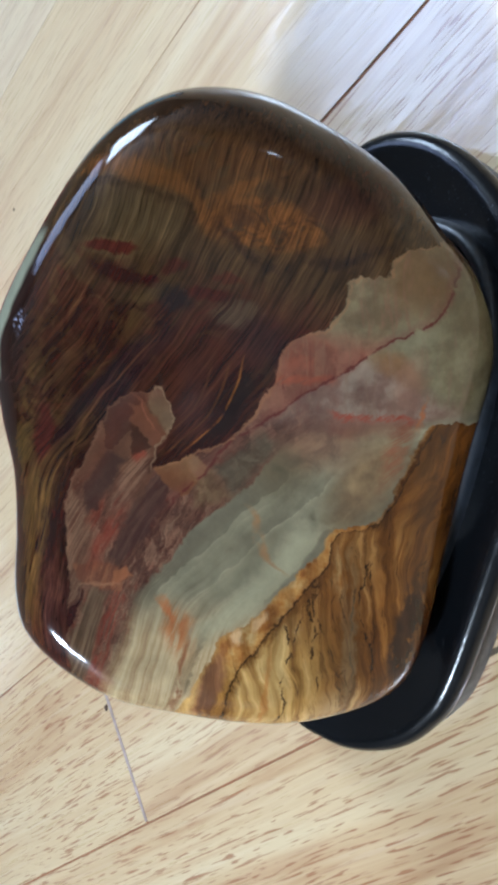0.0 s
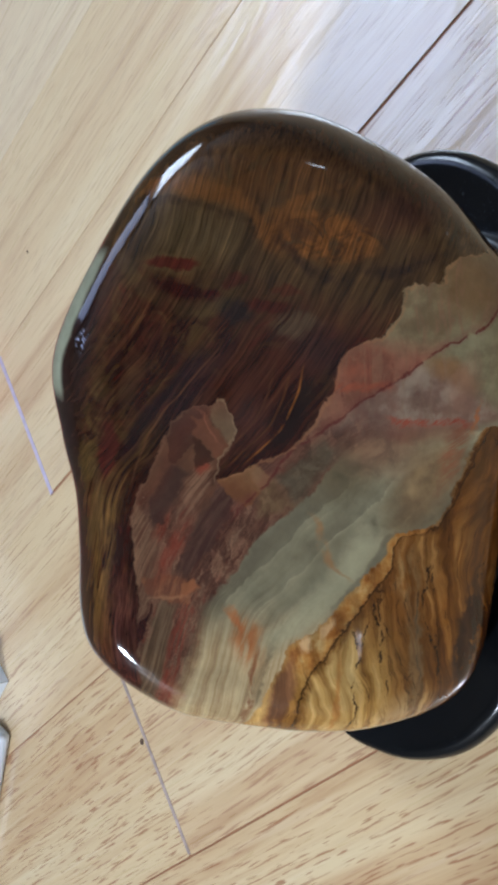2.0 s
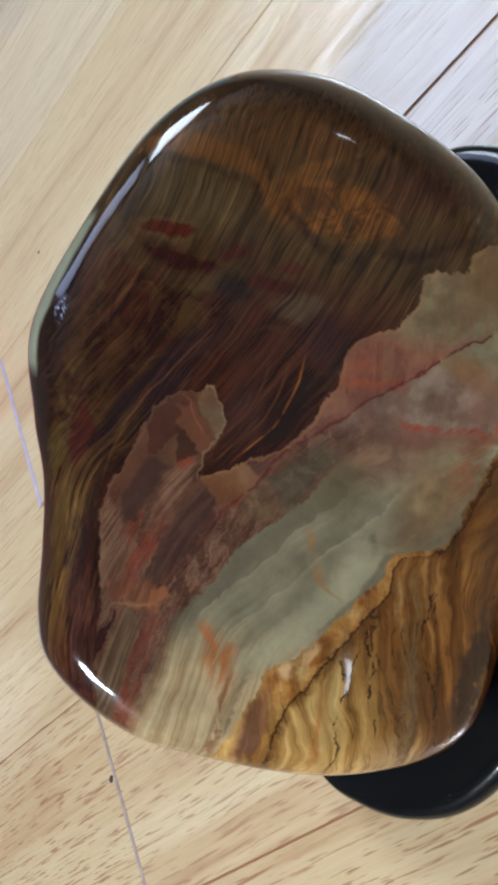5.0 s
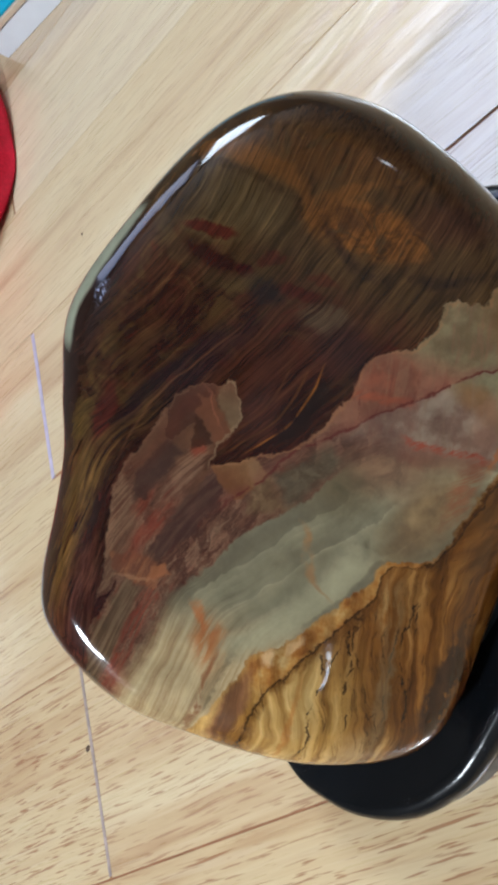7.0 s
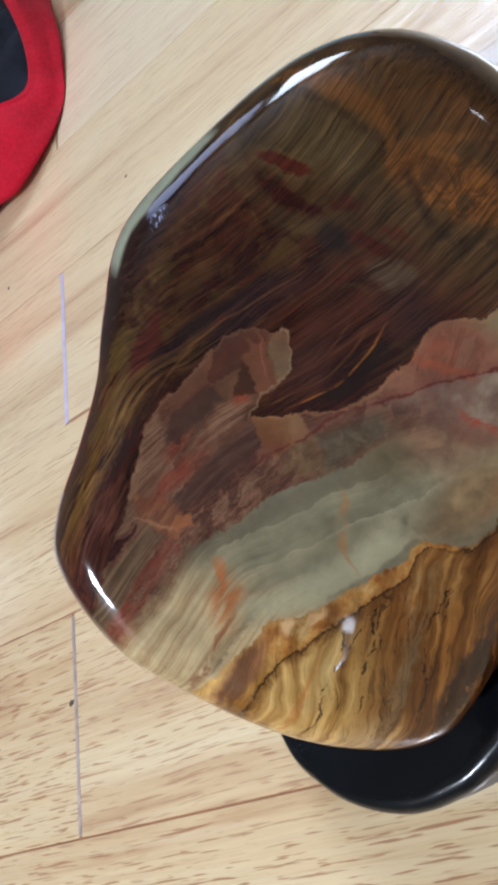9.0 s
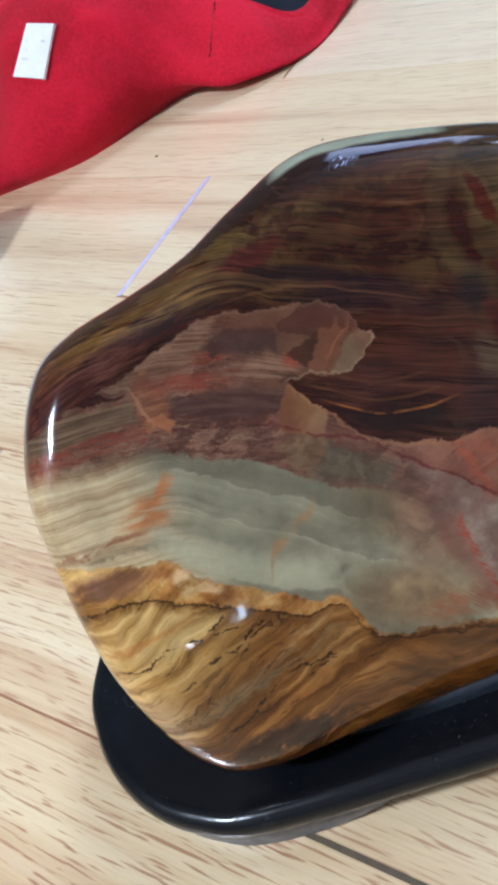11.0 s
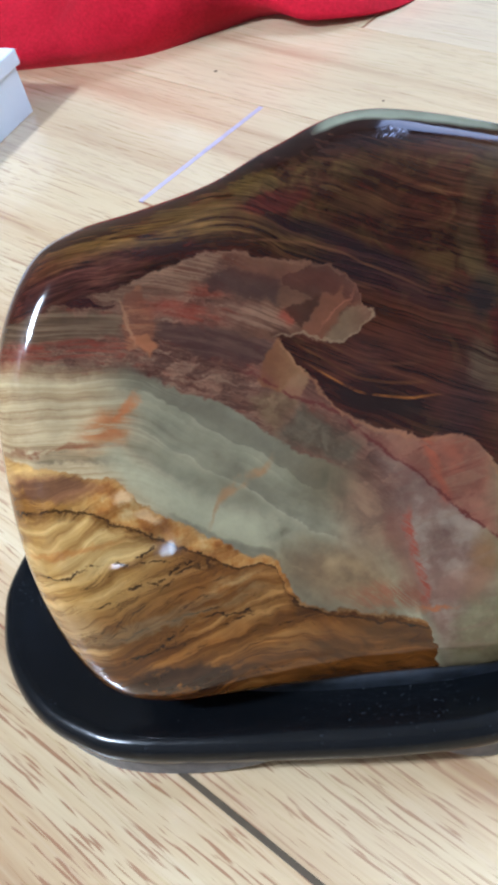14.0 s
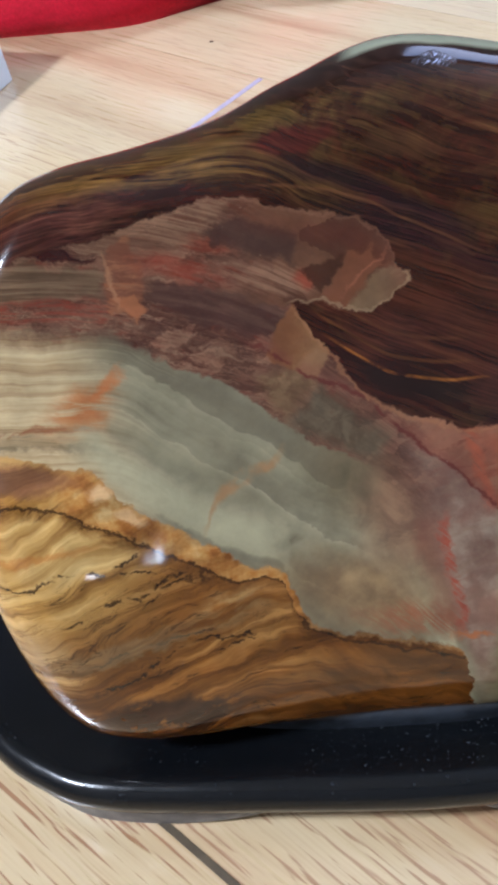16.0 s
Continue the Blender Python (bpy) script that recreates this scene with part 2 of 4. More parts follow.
    f_low = curve(u, [(-12.5, 2.9), (-2.5, 2.84), (-2.1, 2.4), (-1.7, 1.7), (-1.3, 1.15), (-0.72, 0.4), (0.1, -0.2), (0.95, -0.4), (1.75, -0.76), (2.4, -0.7), (2.83, -0.76), (3.4, -1.35), (4.1, -2.15), (4.9, -2.5), (5.5, -2.55), (5.9, -2.9), (6.2, -3.7), (6.6, -3.8), (7.1, -4.3), (7.35, -4.95), (7.9, -7.0), (11.5, -9.5)])
    f_tan = curve(u, [(-12.5, 0.6), (-10.7, 0.16), (-9.75, -0.15), (-8.6, -0.54), (-7.8, -0.85), (-7.27, -1.5), (-6.3, -2.24), (-5.4, -2.96), (-4.63, -3.47), (-4.0, -3.8), (-3.35, -3.96), (-3.08, -4.5), (-2.98, -5.35), (-2.27, -5.86), (-1.44, -6.1), (0.2, -6.49), (1.2, -6.75), (1.3, -7.4), (1.5, -9.9), (11.5, -9.9)])
    f_grey = curve(us, [(-12.5, 3.2), (-10.7, 3.05), (-8.9, 2.75), (-6.9, 2.5), (-5.9, 1.95), (-4.1, 0.92), (-2.84, -0.22), (-1.63, -0.97), (-0.76, -1.4), (0.2, -2.7), (0.75, -4.1), (1.1, -6.0), (2.5, -9.5), (11.5, -10)])
    f_vein = curve(us, [(-12.5, 4.0), (-9.0, 3.1), (-6.0, 3.0), (-3.1, 1.75), (-1.9, 0.8), (-1.06, 0.5), (0.0, -0.6), (0.7, -1.24), (2.3, -2.84), (3.8, -4.5), (5.0, -5.8), (5.75, -6.26), (6.8, -6.4), (11.5, -7.5)])
    arch = curve(us, [(-12.5, 5.2), (-10.0, 6.1), (-7.8, 6.5), (-5.2, 6.6), (-3.0, 6.45), (-1.4, 5.6), (0.0, 4.9), (1.6, 4.1), (2.84, 3.5), (4.0, 3.0), (5.5, 2.55), (7.5, 2.2), (11.5, 1.8)])

    cloud = k.noise(k.vec("ADD", cm, (5, 19, 0)), 0.7, 5, 0.6)
    # dark crown: fibres that follow the arch, patches and curls of olive, gold and dark red
    s = add(sub(vs, arch), wob(0.55, 0.28, 3, 0.5, 27.0))
    flow = xyz(mul(us, 0.22), mul(s, 1.3), mul(w0, 0.6))
    lines = xyz(mul(us, 0.20), mul(s, 5.2), mul(w0, 2.0))
    hair = xyz(mul(us, 0.42), mul(s, 17.0), mul(w0, 6.0))
    n_flow, n_line, n_hair = k.noise(flow, 1.0, 4, 0.55, 0.9), k.noise(lines, 1.0, 3, 0.6, 0.35), k.noise(hair, 1.0, 2, 0.6, 0.2)
    n_big, n_mid = k.noise(cm, 0.32, 3, 0.55), k.noise(k.vec("ADD", cm, (31, 7, 0)), 0.9, 5, 0.65)
    curl = k.noise(k.vec("ADD", xyz(us, mul(s, 1.5), 0.0), (3, 41, 0)), 0.55, 4, 0.6, 2.2)
    patch = k.noise(k.vec("ADD", xyz(mul(us, 0.6), mul(s, 1.1), 0.0), (9, 53, 0)), 1.0, 5, 0.6, 1.6)
    gold_n = k.noise(k.vec("ADD", xyz(us, vs, 0.0), (13, 29, 0)), 1.1, 5, 0.62, 1.8)
    swirl_r = add(radius(xyz(us, vs), 2.5, 6.15, 1.6, 0.85, -14), wob(0.8, 0.3, 3, 0.5, 33.0))
    swirl_n = k.noise(xyz(mul(swirl_r, 3.6), mul(us, 0.5), 0.0), 1.0, 4, 0.65, 0.9)
    # the same places again, taken after the grain
    grain_sum = add(add(n_flow, n_line), add(add(n_hair, gold_n), add(add(curl, patch), swirl_n)))
    u0, v0, u, v = [k.math("MULTIPLY_ADD", grain_sum, 1e-6, at) for at in (u0, v0, u, v)]
    ragged = xyz(u, v)
    top_end = k.step(add(u0, wob(0.6, 1.2, 4, 0.6, 12.0)), 3.4, 5.6)
    crown = k.mix(k.step(add(n_flow, mul(sub(n_big, 0.5), 0.5)), 0.36, 0.62), (0.042, 0.0115, 0.0075), (0.078, 0.030, 0.0135))
    crown = k.mix(mul(k.step(patch, 0.56, 0.64), 0.7), crown, (0.092, 0.020, 0.012))
    crown = k.mix(mul(k.step(patch, 0.44, 0.36), 0.65), crown, (0.098, 0.056, 0.020))
    crown = k.mix(mul(k.step(n_mid, 0.46, 0.66), mul(0.8, k.step(s, -1.6, 1.2))), crown, (0.092, 0.052, 0.018))
    crown = k.mix(mul(top_end, 0.9), crown, k.mix(k.step(n_flow, 0.36, 0.62), (0.060, 0.034, 0.014), (0.112, 0.066, 0.027)))
    # chocolate hollow behind the tongue
    crown = k.mix(mul(blob(0.6, 1.7, 3.2, 1.9, 0.7, -35), 0.75), crown, k.mix(k.step(n_flow, 0.4, 0.6), (0.046, 0.0125, 0.0085), (0.094, 0.032, 0.0180)))
    # grey-olive shoulder with upright fibres, golden arc and golden field
    crown = k.mix(mul(blob(6.3, 5.0, 0.95, 1.7, 0.8), 0.55), crown, k.mix(k.step(n_line, 0.36, 0.62), (0.064, 0.044, 0.020), (0.120, 0.090, 0.044)))
    crown = k.mix(mul(blob(8.9, 2.4, 0.9, 3.6, 0.6, 10), mul(0.8, k.step(curl, 0.36, 0.52))), crown, (0.125, 0.058, 0.020))
    arc = sub(u, curve(v0, [(-10.0, 6.0), (2.0, 6.2), (2.8, 6.9), (3.4, 7.55), (4.8, 7.85), (6.6, 7.75), (7.5, 7.5), (11.5, 7.0)]))
    arc_on = mul(k.step(v0, 1.8, 2.8), k.step(v0, 7.8, 6.6))
    crown = k.mix(mul(band(arc, 0.0, 0.14, 0.34), mul(0.85, arc_on)), crown, k.mix(n_mid, (0.130, 0.058, 0.018), (0.200, 0.092, 0.028)))
    crown = k.mix(mul(band(arc, -0.55, 0.02, 0.22), mul(mul(0.5, k.step(n_mid, 0.36, 0.56)), arc_on)), crown, (0.038, 0.020, 0.011))
    field = mul(blob(7.0, 0.8, 0.85, 2.1, 0.35, 4), k.step(gold_n, 0.36, 0.52))
    crown = k.mix(mul(field, 0.9), crown, k.mix(k.step(gold_n, 0.44, 0.62), (0.150, 0.060, 0.015), (0.225, 0.098, 0.026)))
    crown = k.mix(mul(blob(7.1, 1.5, 0.35, 0.55, 0.6), 0.7), crown, (0.090, 0.042, 0.017))
    crown = k.mix(mul(blob(7.9, 1.9, 0.2, 1.0, 0.6, 35), 0.65), crown, (0.205, 0.088, 0.024))
    crown = k.mix(mul(blob(8.0, -1.6, 0.5, 1.2, 0.7, 10), 0.6), crown, (0.135, 0.062, 0.028))
    hem = sub(u, curve(v0, [(-10.0, 7.6), (-3.6, 7.1), (-2.2, 6.3), (-0.9, 5.9), (0.4, 5.6), (1.6, 6.2), (2.4, 6.6), (11.5, 7.4)]))
    crown = k.mix(mul(band(hem, 0.0, 0.03, 0.30), mul(mul(0.6, k.step(n_mid, 0.36, 0.56)), mul(k.step(v0, -4.4, -3.2), k.step(v0, 3.0, 1.8)))), crown, (0.034, 0.018, 0.014))
    # umber rim at the far end
    crown = k.mix(mul(k.step(add(u0, mul(k.math("ABSOLUTE", sub(v0, 2.5)), 0.16)), 9.3, 10.4), 0.85), crown, k.mix(n_mid, (0.034, 0.016, 0.009), (0.085, 0.044, 0.020)))
    crown = k.mix(mul(blob(9.0, -2.8, 0.9, 2.0, 0.7, 25), 0.75), crown, k.mix(n_mid, (0.038, 0.016, 0.011), (0.088, 0.034, 0.020)))
    # dark red islands, each with a paler hem
    crown = k.mix(mul(blob(5.2, 5.75, 0.34, 1.15, 0.3, 6), 0.6), crown, (0.120, 0.078, 0.032))
    crown = k.mix(mul(blob(5.2, 5.75, 0.20, 0.95, 0.3, 6), 0.95), crown, (0.088, 0.0180, 0.0105))
    crown = k.mix(mul(blob(4.2, 5.5, 0.46, 1.15, 0.35, -6), 0.9), crown, (0.046, 0.0085, 0.0068))
    crown = k.mix(mul(blob(4.3, 4.15, 0.26, 0.36, 0.35), 0.95), crown, (0.058, 0.0090, 0.0080))
    crown = k.mix(mul(blob(5.0, 3.4, 0.20, 0.5, 0.4, 30), 0.8), crown, (0.080, 0.020, 0.012))
    crown = k.mix(mul(blob(4.25, 2.1, 0.24, 0.8, 0.4, 8), 0.85), crown, (0.082, 0.0175, 0.0105))
    crown = k.mix(mul(blob(4.95, 1.6, 0.14, 0.55, 0.4, 5), 0.75), crown, (0.105, 0.030, 0.015))
    crown = k.mix(mul(blob(3.9, 3.3, 0.36, 0.7, 0.5, -10), 0.75), crown, (0.030, 0.019, 0.018))
    rail = sub(u, curve(v0, [(-10.0, 3.0), (3.0, 4.7), (3.9, 4.0), (5.0, 3.65), (6.4, 4.1), (7.5, 4.9), (11.5, 6.0)]))
    crown = k.mix(mul(band(rail, 0.0, 0.12, 0.45), mul(0.4, mul(k.step(v0, 3.0, 4.0), k.step(v0, 8.0, 6.8)))), crown, (0.120, 0.084, 0.036))
    # red curl: rings round one eye
    crown = k.mix(mul(k.step(swirl_r, 1.2, 0.5), mul(0.75, k.step(n_flow, 0.34, 0.56))), crown, k.ramp(swirl_n, [(0.34, (0.056, 0.015, 0.010)), (0.48, (0.100, 0.034, 0.018)), (0.58, (0.120, 0.062, 0.026)), (0.68, (0.165, 0.070, 0.036))]))
    # pale olive tongue, plum hollow
    crown = k.mix(mul(blob(3.75, 1.05, 0.42, 0.8, 0.5, 12), mul(0.75, k.step(n_line, 0.34, 0.56))), crown, (0.165, 0.118, 0.064))
    crown = k.mix(mul(blob(3.0, 0.0, 0.7, 1.35, 0.8, -25), 0.6), crown, (0.046, 0.024, 0.023))
    crown = k.mix(mul(blob(0.8, 4.3, 2.4, 0.4, 0.8, -28), 0.7), crown, (0.036, 0.014, 0.018))
    # the long shoulder: dark outer rim, mottled gold, red lens, gold streak
    crown = k.mix(mul(blob(-1.9, 7.65, 2.3, 0.42, 0.5, 2), mul(0.6, k.step(n_mid, 0.36, 0.56))), crown, (0.140, 0.090, 0.030))
    crown = k.mix(mul(blob(-4.9, 7.0, 2.2, 0.30, 0.6, 6), mul(0.7, k.step(n_line, 0.36, 0.56))), crown, (0.120, 0.072, 0.026))
    crown = k.mix(mul(blob(-1.9, 6.95, 1.05, 0.27, 0.4, 4), 0.9), crown, (0.090, 0.0190, 0.0130))
    crown = k.mix(mul(blob(0.8, 6.5, 1.0, 0.35, 0.6, -10), 0.6), crown, (0.098, 0.052, 0.022))
    streak = mul(band(s, -0.05, 0.16, 0.36), k.step(u0, 0.2, -2.2))
    crown = k.mix(mul(streak, mul(0.75, k.step(n_line, 0.36, 0.56))), crown, k.mix(n_mid, (0.130, 0.074, 0.024), (0.220, 0.122, 0.036)))
    crown = k.mix(mul(band(s, -0.85, 0.07, 0.28), mul(k.step(u0, -1.0, -4.0), 0.7)), crown, (0.050, 0.010, 0.0075))
    crown = k.mix(mul(blob(-8.2, 5.25, 1.8, 0.55, 0.5, 8), 0.85), crown, k.mix(k.step(n_line, 0.4, 0.6), (0.080, 0.026, 0.020), (0.150, 0.060, 0.040)))
    crown = k.mix(mul(blob(-9.0, 5.75, 1.5, 0.18, 0.6, 12), 0.8), crown, (0.175, 0.082, 0.030))
    crown = k.mix(mul(blob(-10.2, 4.95, 0.5, 0.35, 0.6), 0.7), crown, (0.125, 0.036, 0.028))
    crown = k.mix(mul(blob(-10.2, 5.6, 1.6, 1.2, 0.7), 0.7), crown, k.mix(n_line, (0.062, 0.020, 0.016), (0.135, 0.050, 0.030)))
    crown = k.mix(mul(k.step(v0, 7.75, 8.5), mul(0.9, k.step(u0, 6.0, 4.0))), crown, k.mix(n_line, (0.022, 0.012, 0.011), (0.050, 0.026, 0.020)))
    # thin gold threads beside the tongue and along the ridge
    f_gold = curve(us, [(-12.5, 3.0), (-2.6, 2.75), (-1.6, 1.87), (-0.75, 1.32), (0.35, 0.73), (1.3, 0.5), (2.5, 0.44), (11.5, -2.0)])
    g = sub(vs, f_gold)
    crown = k.mix(mul(band(g, -0.28, 0.10, 0.30), mul(0.75, k.step(k.math("ABSOLUTE", sub(u0, 0.6)), 1.8, 0.9))), crown, (0.022, 0.012, 0.010))
    gold = mul(band(g, 0.0, 0.006, 0.055), k.step(k.math("ABSOLUTE", sub(u0, 0.4)), 2.3, 1.2))
    crown = k.mix(mul(gold, mul(0.9, k.step(n_mid, 0.38, 0.55))), crown, (0.30, 0.125, 0.030))
    crown = k.mix(mul(band(g, 0.45, 0.01, 0.07), mul(0.5, k.step(k.math("ABSOLUTE", sub(u0, 0.0)), 2.2, 1.2))), crown, (0.19, 0.085, 0.028))
    crown = k.mix(mul(band(g, 1.05, 0.01, 0.06), mul(0.4, k.step(k.math("ABSOLUTE", sub(u0, 0.4)), 1.9, 0.9))), crown, (0.17, 0.075, 0.030))
    ridge = sub(vs, curve(us, [(-12.5, 5.6), (-3.6, 5.95), (-1.6, 5.75), (-0.3, 5.25), (0.8, 4.5), (2.4, 3.6), (4.0, 2.9), (11.5, 0.0)]))
    crown = k.mix(mul(band(ridge, 0.0, 0.008, 0.06), mul(0.6, k.step(k.math("ABSOLUTE", sub(u0, -0.2)), 3.4, 2.0))), crown, (0.19, 0.090, 0.042))
    crown = k.mix(mul(band(ridge, 0.42, 0.12, 0.30), mul(0.6, k.step(k.math("ABSOLUTE", sub(u0, 0.0)), 3.0, 1.5))), crown, (0.030, 0.014, 0.020))
    fibres = mul(k.math("MULTIPLY_ADD", sub(n_line, 0.5), 1.5, 1.0), k.math("MULTIPLY_ADD", sub(n_hair, 0.5), 1.8, 1.0))
    crown = k.vec("SCALE", crown, fibres)
    crown = k.mix(mul(k.step(n_line, 0.60, 0.70), mul(0.25, k.step(u0, 5.0, 3.0))), crown, (0.150, 0.080, 0.032))

    # red and grey middle: torn, folded patches
    slope = curve(us, [(-12.5, 0.6), (-9.0, 0.3), (-6.5, -0.2), (-4.0, -1.0), (-1.5, -2.5), (1.0, -4.6), (4.0, -7.4), (11.5, -9.9)])
    m = sub(vs, slope)
    bands = k.noise(xyz(mul(us, 0.25), mul(m, 2.2), 0.0), 1.0, 5, 0.62, 0.7)
    fleck = k.noise(xyz(mul(us, 0.8), mul(m, 3.4), 0.0), 1.0, 6, 0.68, 1.1)
    fibre = k.noise(xyz(mul(us, 0.4), mul(m, 9.0), 0.0), 1.0, 4, 0.65, 0.5)
    fold = facets(xyz(mul(u, 0.7), mul(add(v, mul(u0, 0.3)), 1.3), 0.0), 0.95, 4.0)
    middle = k.ramp(bands, [(0.30, (0.090, 0.048, 0.042)), (0.43, (0.140, 0.085, 0.066)), (0.55, (0.170, 0.118, 0.092)), (0.70, (0.235, 0.185, 0.145))])
    middle = k.mix(mul(k.step(fold, 0.15, 0.9), 0.35), middle, (0.215, 0.150, 0.110))
    left = k.step(u0, -1.6, -4.0)
    middle = k.mix(mul(mul(k.step(fleck, 0.53, 0.66), 0.75), k.step(u0, 0.0, -3.0)), middle, (0.215, 0.060, 0.042))
    middle = k.mix(mul(k.step(fibre, 0.55, 0.70), mul(left, 0.35)), middle, (0.290, 0.235, 0.180))
    shard_n = facets(xyz(mul(add(u, mul(v, 0.5)), 0.8), mul(sub(v, mul(u, 0.25)), 1.7), 0.0), 1.5, 14.0)
    middle = k.mix(mul(k.step(shard_n, 0.55, 0.60), 0.45), middle, (0.100, 0.052, 0.042))
    middle = k.mix(mul(k.step(shard_n, 0.24, 0.20), mul(0.5, k.step(fibre, 0.30, 0.60))), middle, (0.330, 0.235, 0.180))
    middle = k.mix(mul(band(fleck, 0.5, 0.004, 0.020), 0.35), middle, (0.340, 0.235, 0.175))
    splinter = k.noise(xyz(mul(add(us, mul(vs, 0.2)), 0.9), mul(add(v, mul(u0, 0.22)), 4.2), 3.0), 1.0, 4, 0.66, 1.3)
    middle = k.mix(mul(k.step(splinter, 0.56, 0.63), mul(0.55, k.step(u0, -2.6, -4.4))), middle, (0.330, 0.265, 0.205))
    middle = k.mix(mul(k.step(splinter, 0.44, 0.37), mul(0.55, k.step(u0, -1.0, -3.4))), middle, (0.085, 0.036, 0.030))
    # olive strip, red strip and a pale line at the blunt end
    middle = k.mix(mul(poly([(-12.0, 3.75), (-7.0, 3.55), (-6.85, 4.2), (-9.0, 4.6), (-12.0, 4.7)], 0.18), 0.9), middle, k.mix(k.step(fibre, 0.36, 0.66), (0.130, 0.105, 0.072), (0.235, 0.205, 0.150)))
    middle = k.mix(mul(poly([(-12.0, 3.25), (-7.0, 2.95), (-6.7, 3.35), (-9.0, 3.72), (-12.0, 3.7)], 0.16), mul(0.7, k.step(add(mul(fibre, 0.5), mul(fleck, 0.5)), 0.44, 0.58))), middle, (0.265, 0.085, 0.062))
    middle = k.mix(mul(blob(-10.6, 2.7, 0.9, 0.45, 0.7, 40), 0.7), middle, (0.300, 0.120, 0.080))
    # pale striped shard, folds and red streaks
    middle = k.mix(mul(poly([(-6.3, 4.2), (-4.3, 4.7), (-3.6, 5.75), (-5.4, 5.5), (-7.7, 4.95)], 0.10), 0.6), middle, k.mix(k.step(fibre, 0.36, 0.62), (0.140, 0.096, 0.070), (0.300, 0.238, 0.175)))
    middle = k.mix(mul(poly([(-6.9, 3.1), (-6.2, 2.9), (-5.85, 3.5), (-6.2, 5.05), (-6.85, 4.6)], 0.07), 0.75), middle, k.mix(k.step(fleck, 0.4, 0.6), (0.210, 0.110, 0.075), (0.330, 0.195, 0.120)))
    middle = k.mix(mul(poly([(-6.75, 3.35), (-6.25, 2.85), (-5.95, 3.15), (-6.2, 3.5)], 0.06), 0.8), middle, (0.390, 0.220, 0.125))
    middle = k.mix(mul(blob(-6.75, 3.9, 0.06, 0.7, 0.5, 12), 0.7), middle, (0.420, 0.300, 0.200))
    middle = k.mix(mul(poly([(-5.8, 3.35), (-4.6, 2.5), (-2.6, 2.0), (-2.5, 2.75), (-4.4, 3.5), (-5.75, 3.75)], 0.10), 0.8), middle, k.mix(k.step(bands, 0.4, 0.6), (0.092, 0.058, 0.054), (0.140, 0.098, 0.084)))
    middle = k.mix(mul(blob(-5.0, 4.0, 1.2, 0.30, 0.7, -18), mul(0.6, k.step(fleck, 0.28, 0.55))), middle, (0.285, 0.075, 0.052))
    middle = k.mix(mul(blob(-4.2, 4.55, 0.6, 0.22, 0.7, -15), mul(0.5, k.step(fleck, 0.3, 0.55))), middle, (0.330, 0.100, 0.065))
    # brown island under the crown
    island = mul(above(f_up, v, 0.05), mul(above(v, f_tong, 0.05), k.step(u0, -4.3, -2.4)))
    middle = k.mix(mul(island, 0.9), middle, k.mix(k.step(add(mul(fold, 0.5), mul(n_mid, 0.5)), 0.3, 0.7), (0.100, 0.056, 0.040), (0.185, 0.122, 0.082)))
    middle = k.mix(mul(poly([(-4.2, 4.55), (-2.2, 3.9), (-2.0, 4.6), (-3.4, 5.1), (-4.4, 5.0)], 0.12), 0.8), middle, (0.088, 0.060, 0.054))
    middle = k.mix(mul(blob(-2.7, 3.55, 1.1, 0.34, 0.7, -12), mul(0.8, k.step(fibre, 0.36, 0.56))), middle, (0.330, 0.255, 0.195))
    middle = k.mix(mul(blob(-1.95, 3.45, 0.35, 0.22, 0.6, -20), 0.7), middle, (0.300, 0.085, 0.055))
    middle = k.mix(mul(island, mul(0.3, band(sub(v, f_up), -0.55, 0.1, 0.45))), middle, (0.140, 0.050, 0.036))
    middle = k.mix(mul(island, mul(0.9, poly([(-2.1, 3.7), (-1.6, 2.95), (-0.8, 3.9)], 0.06))), middle, (0.080, 0.044, 0.030))
    middle = k.mix(mul(island, mul(0.85, poly([(-1.6, 2.9), (-1.0, 2.6), (0.0, 3.6), (-0.2, 4.15), (-0.85, 3.9)], 0.06))), middle, (0.195, 0.108, 0.070))
    middle = k.mix(mul(island, mul(0.9, poly([(-1.0, 2.6), (-0.5, 2.3), (0.8, 3.0), (0.5, 3.5), (0.0, 3.5)], 0.07))), middle, k.mix(cloud, (0.165, 0.135, 0.090), (0.260, 0.225, 0.160)))
    middle = k.mix(mul(island, mul(0.7, blob(-0.45, 3.45, 0.75, 0.04, 0.6, 42))), middle, (0.290, 0.160, 0.115))

    middle = k.mix(1.0, middle, (1.10, 0.88, 0.78), "MULTIPLY")

    # right of the vein: peach, olive and red
    zone = k.step(u0, -0.4, 1.4)
    peach = k.mix(k.step(cloud, 0.35, 0.65), (0.240, 0.112, 0.076), (0.355, 0.180, 0.122))
    peach = k.mix(k.step(u, 3.1, 4.3), peach, k.mix(k.step(cloud, 0.4, 0.6), (0.215, 0.160, 0.095), (0.290, 0.240, 0.150)))
    peach = k.mix(mul(blob(6.3, -5.1, 1.1, 1.3, 0.5), 0.75), peach, (0.245, 0.148, 0.072))
    peach = k.mix(mul(blob(2.7, -1.7, 0.8, 0.6, 0.8, -50), mul(0.7, k.step(cloud, 0.3, 0.6))), peach, (0.330, 0.105, 0.060))
    rose = k.mix(k.step(cloud, 0.35, 0.66), (0.235, 0.145, 0.115), (0.350, 0.265, 0.212))
    rose = k.mix(mul(k.step(cloud, 0.44, 0.62), 0.35), rose, (0.400, 0.330, 0.270))
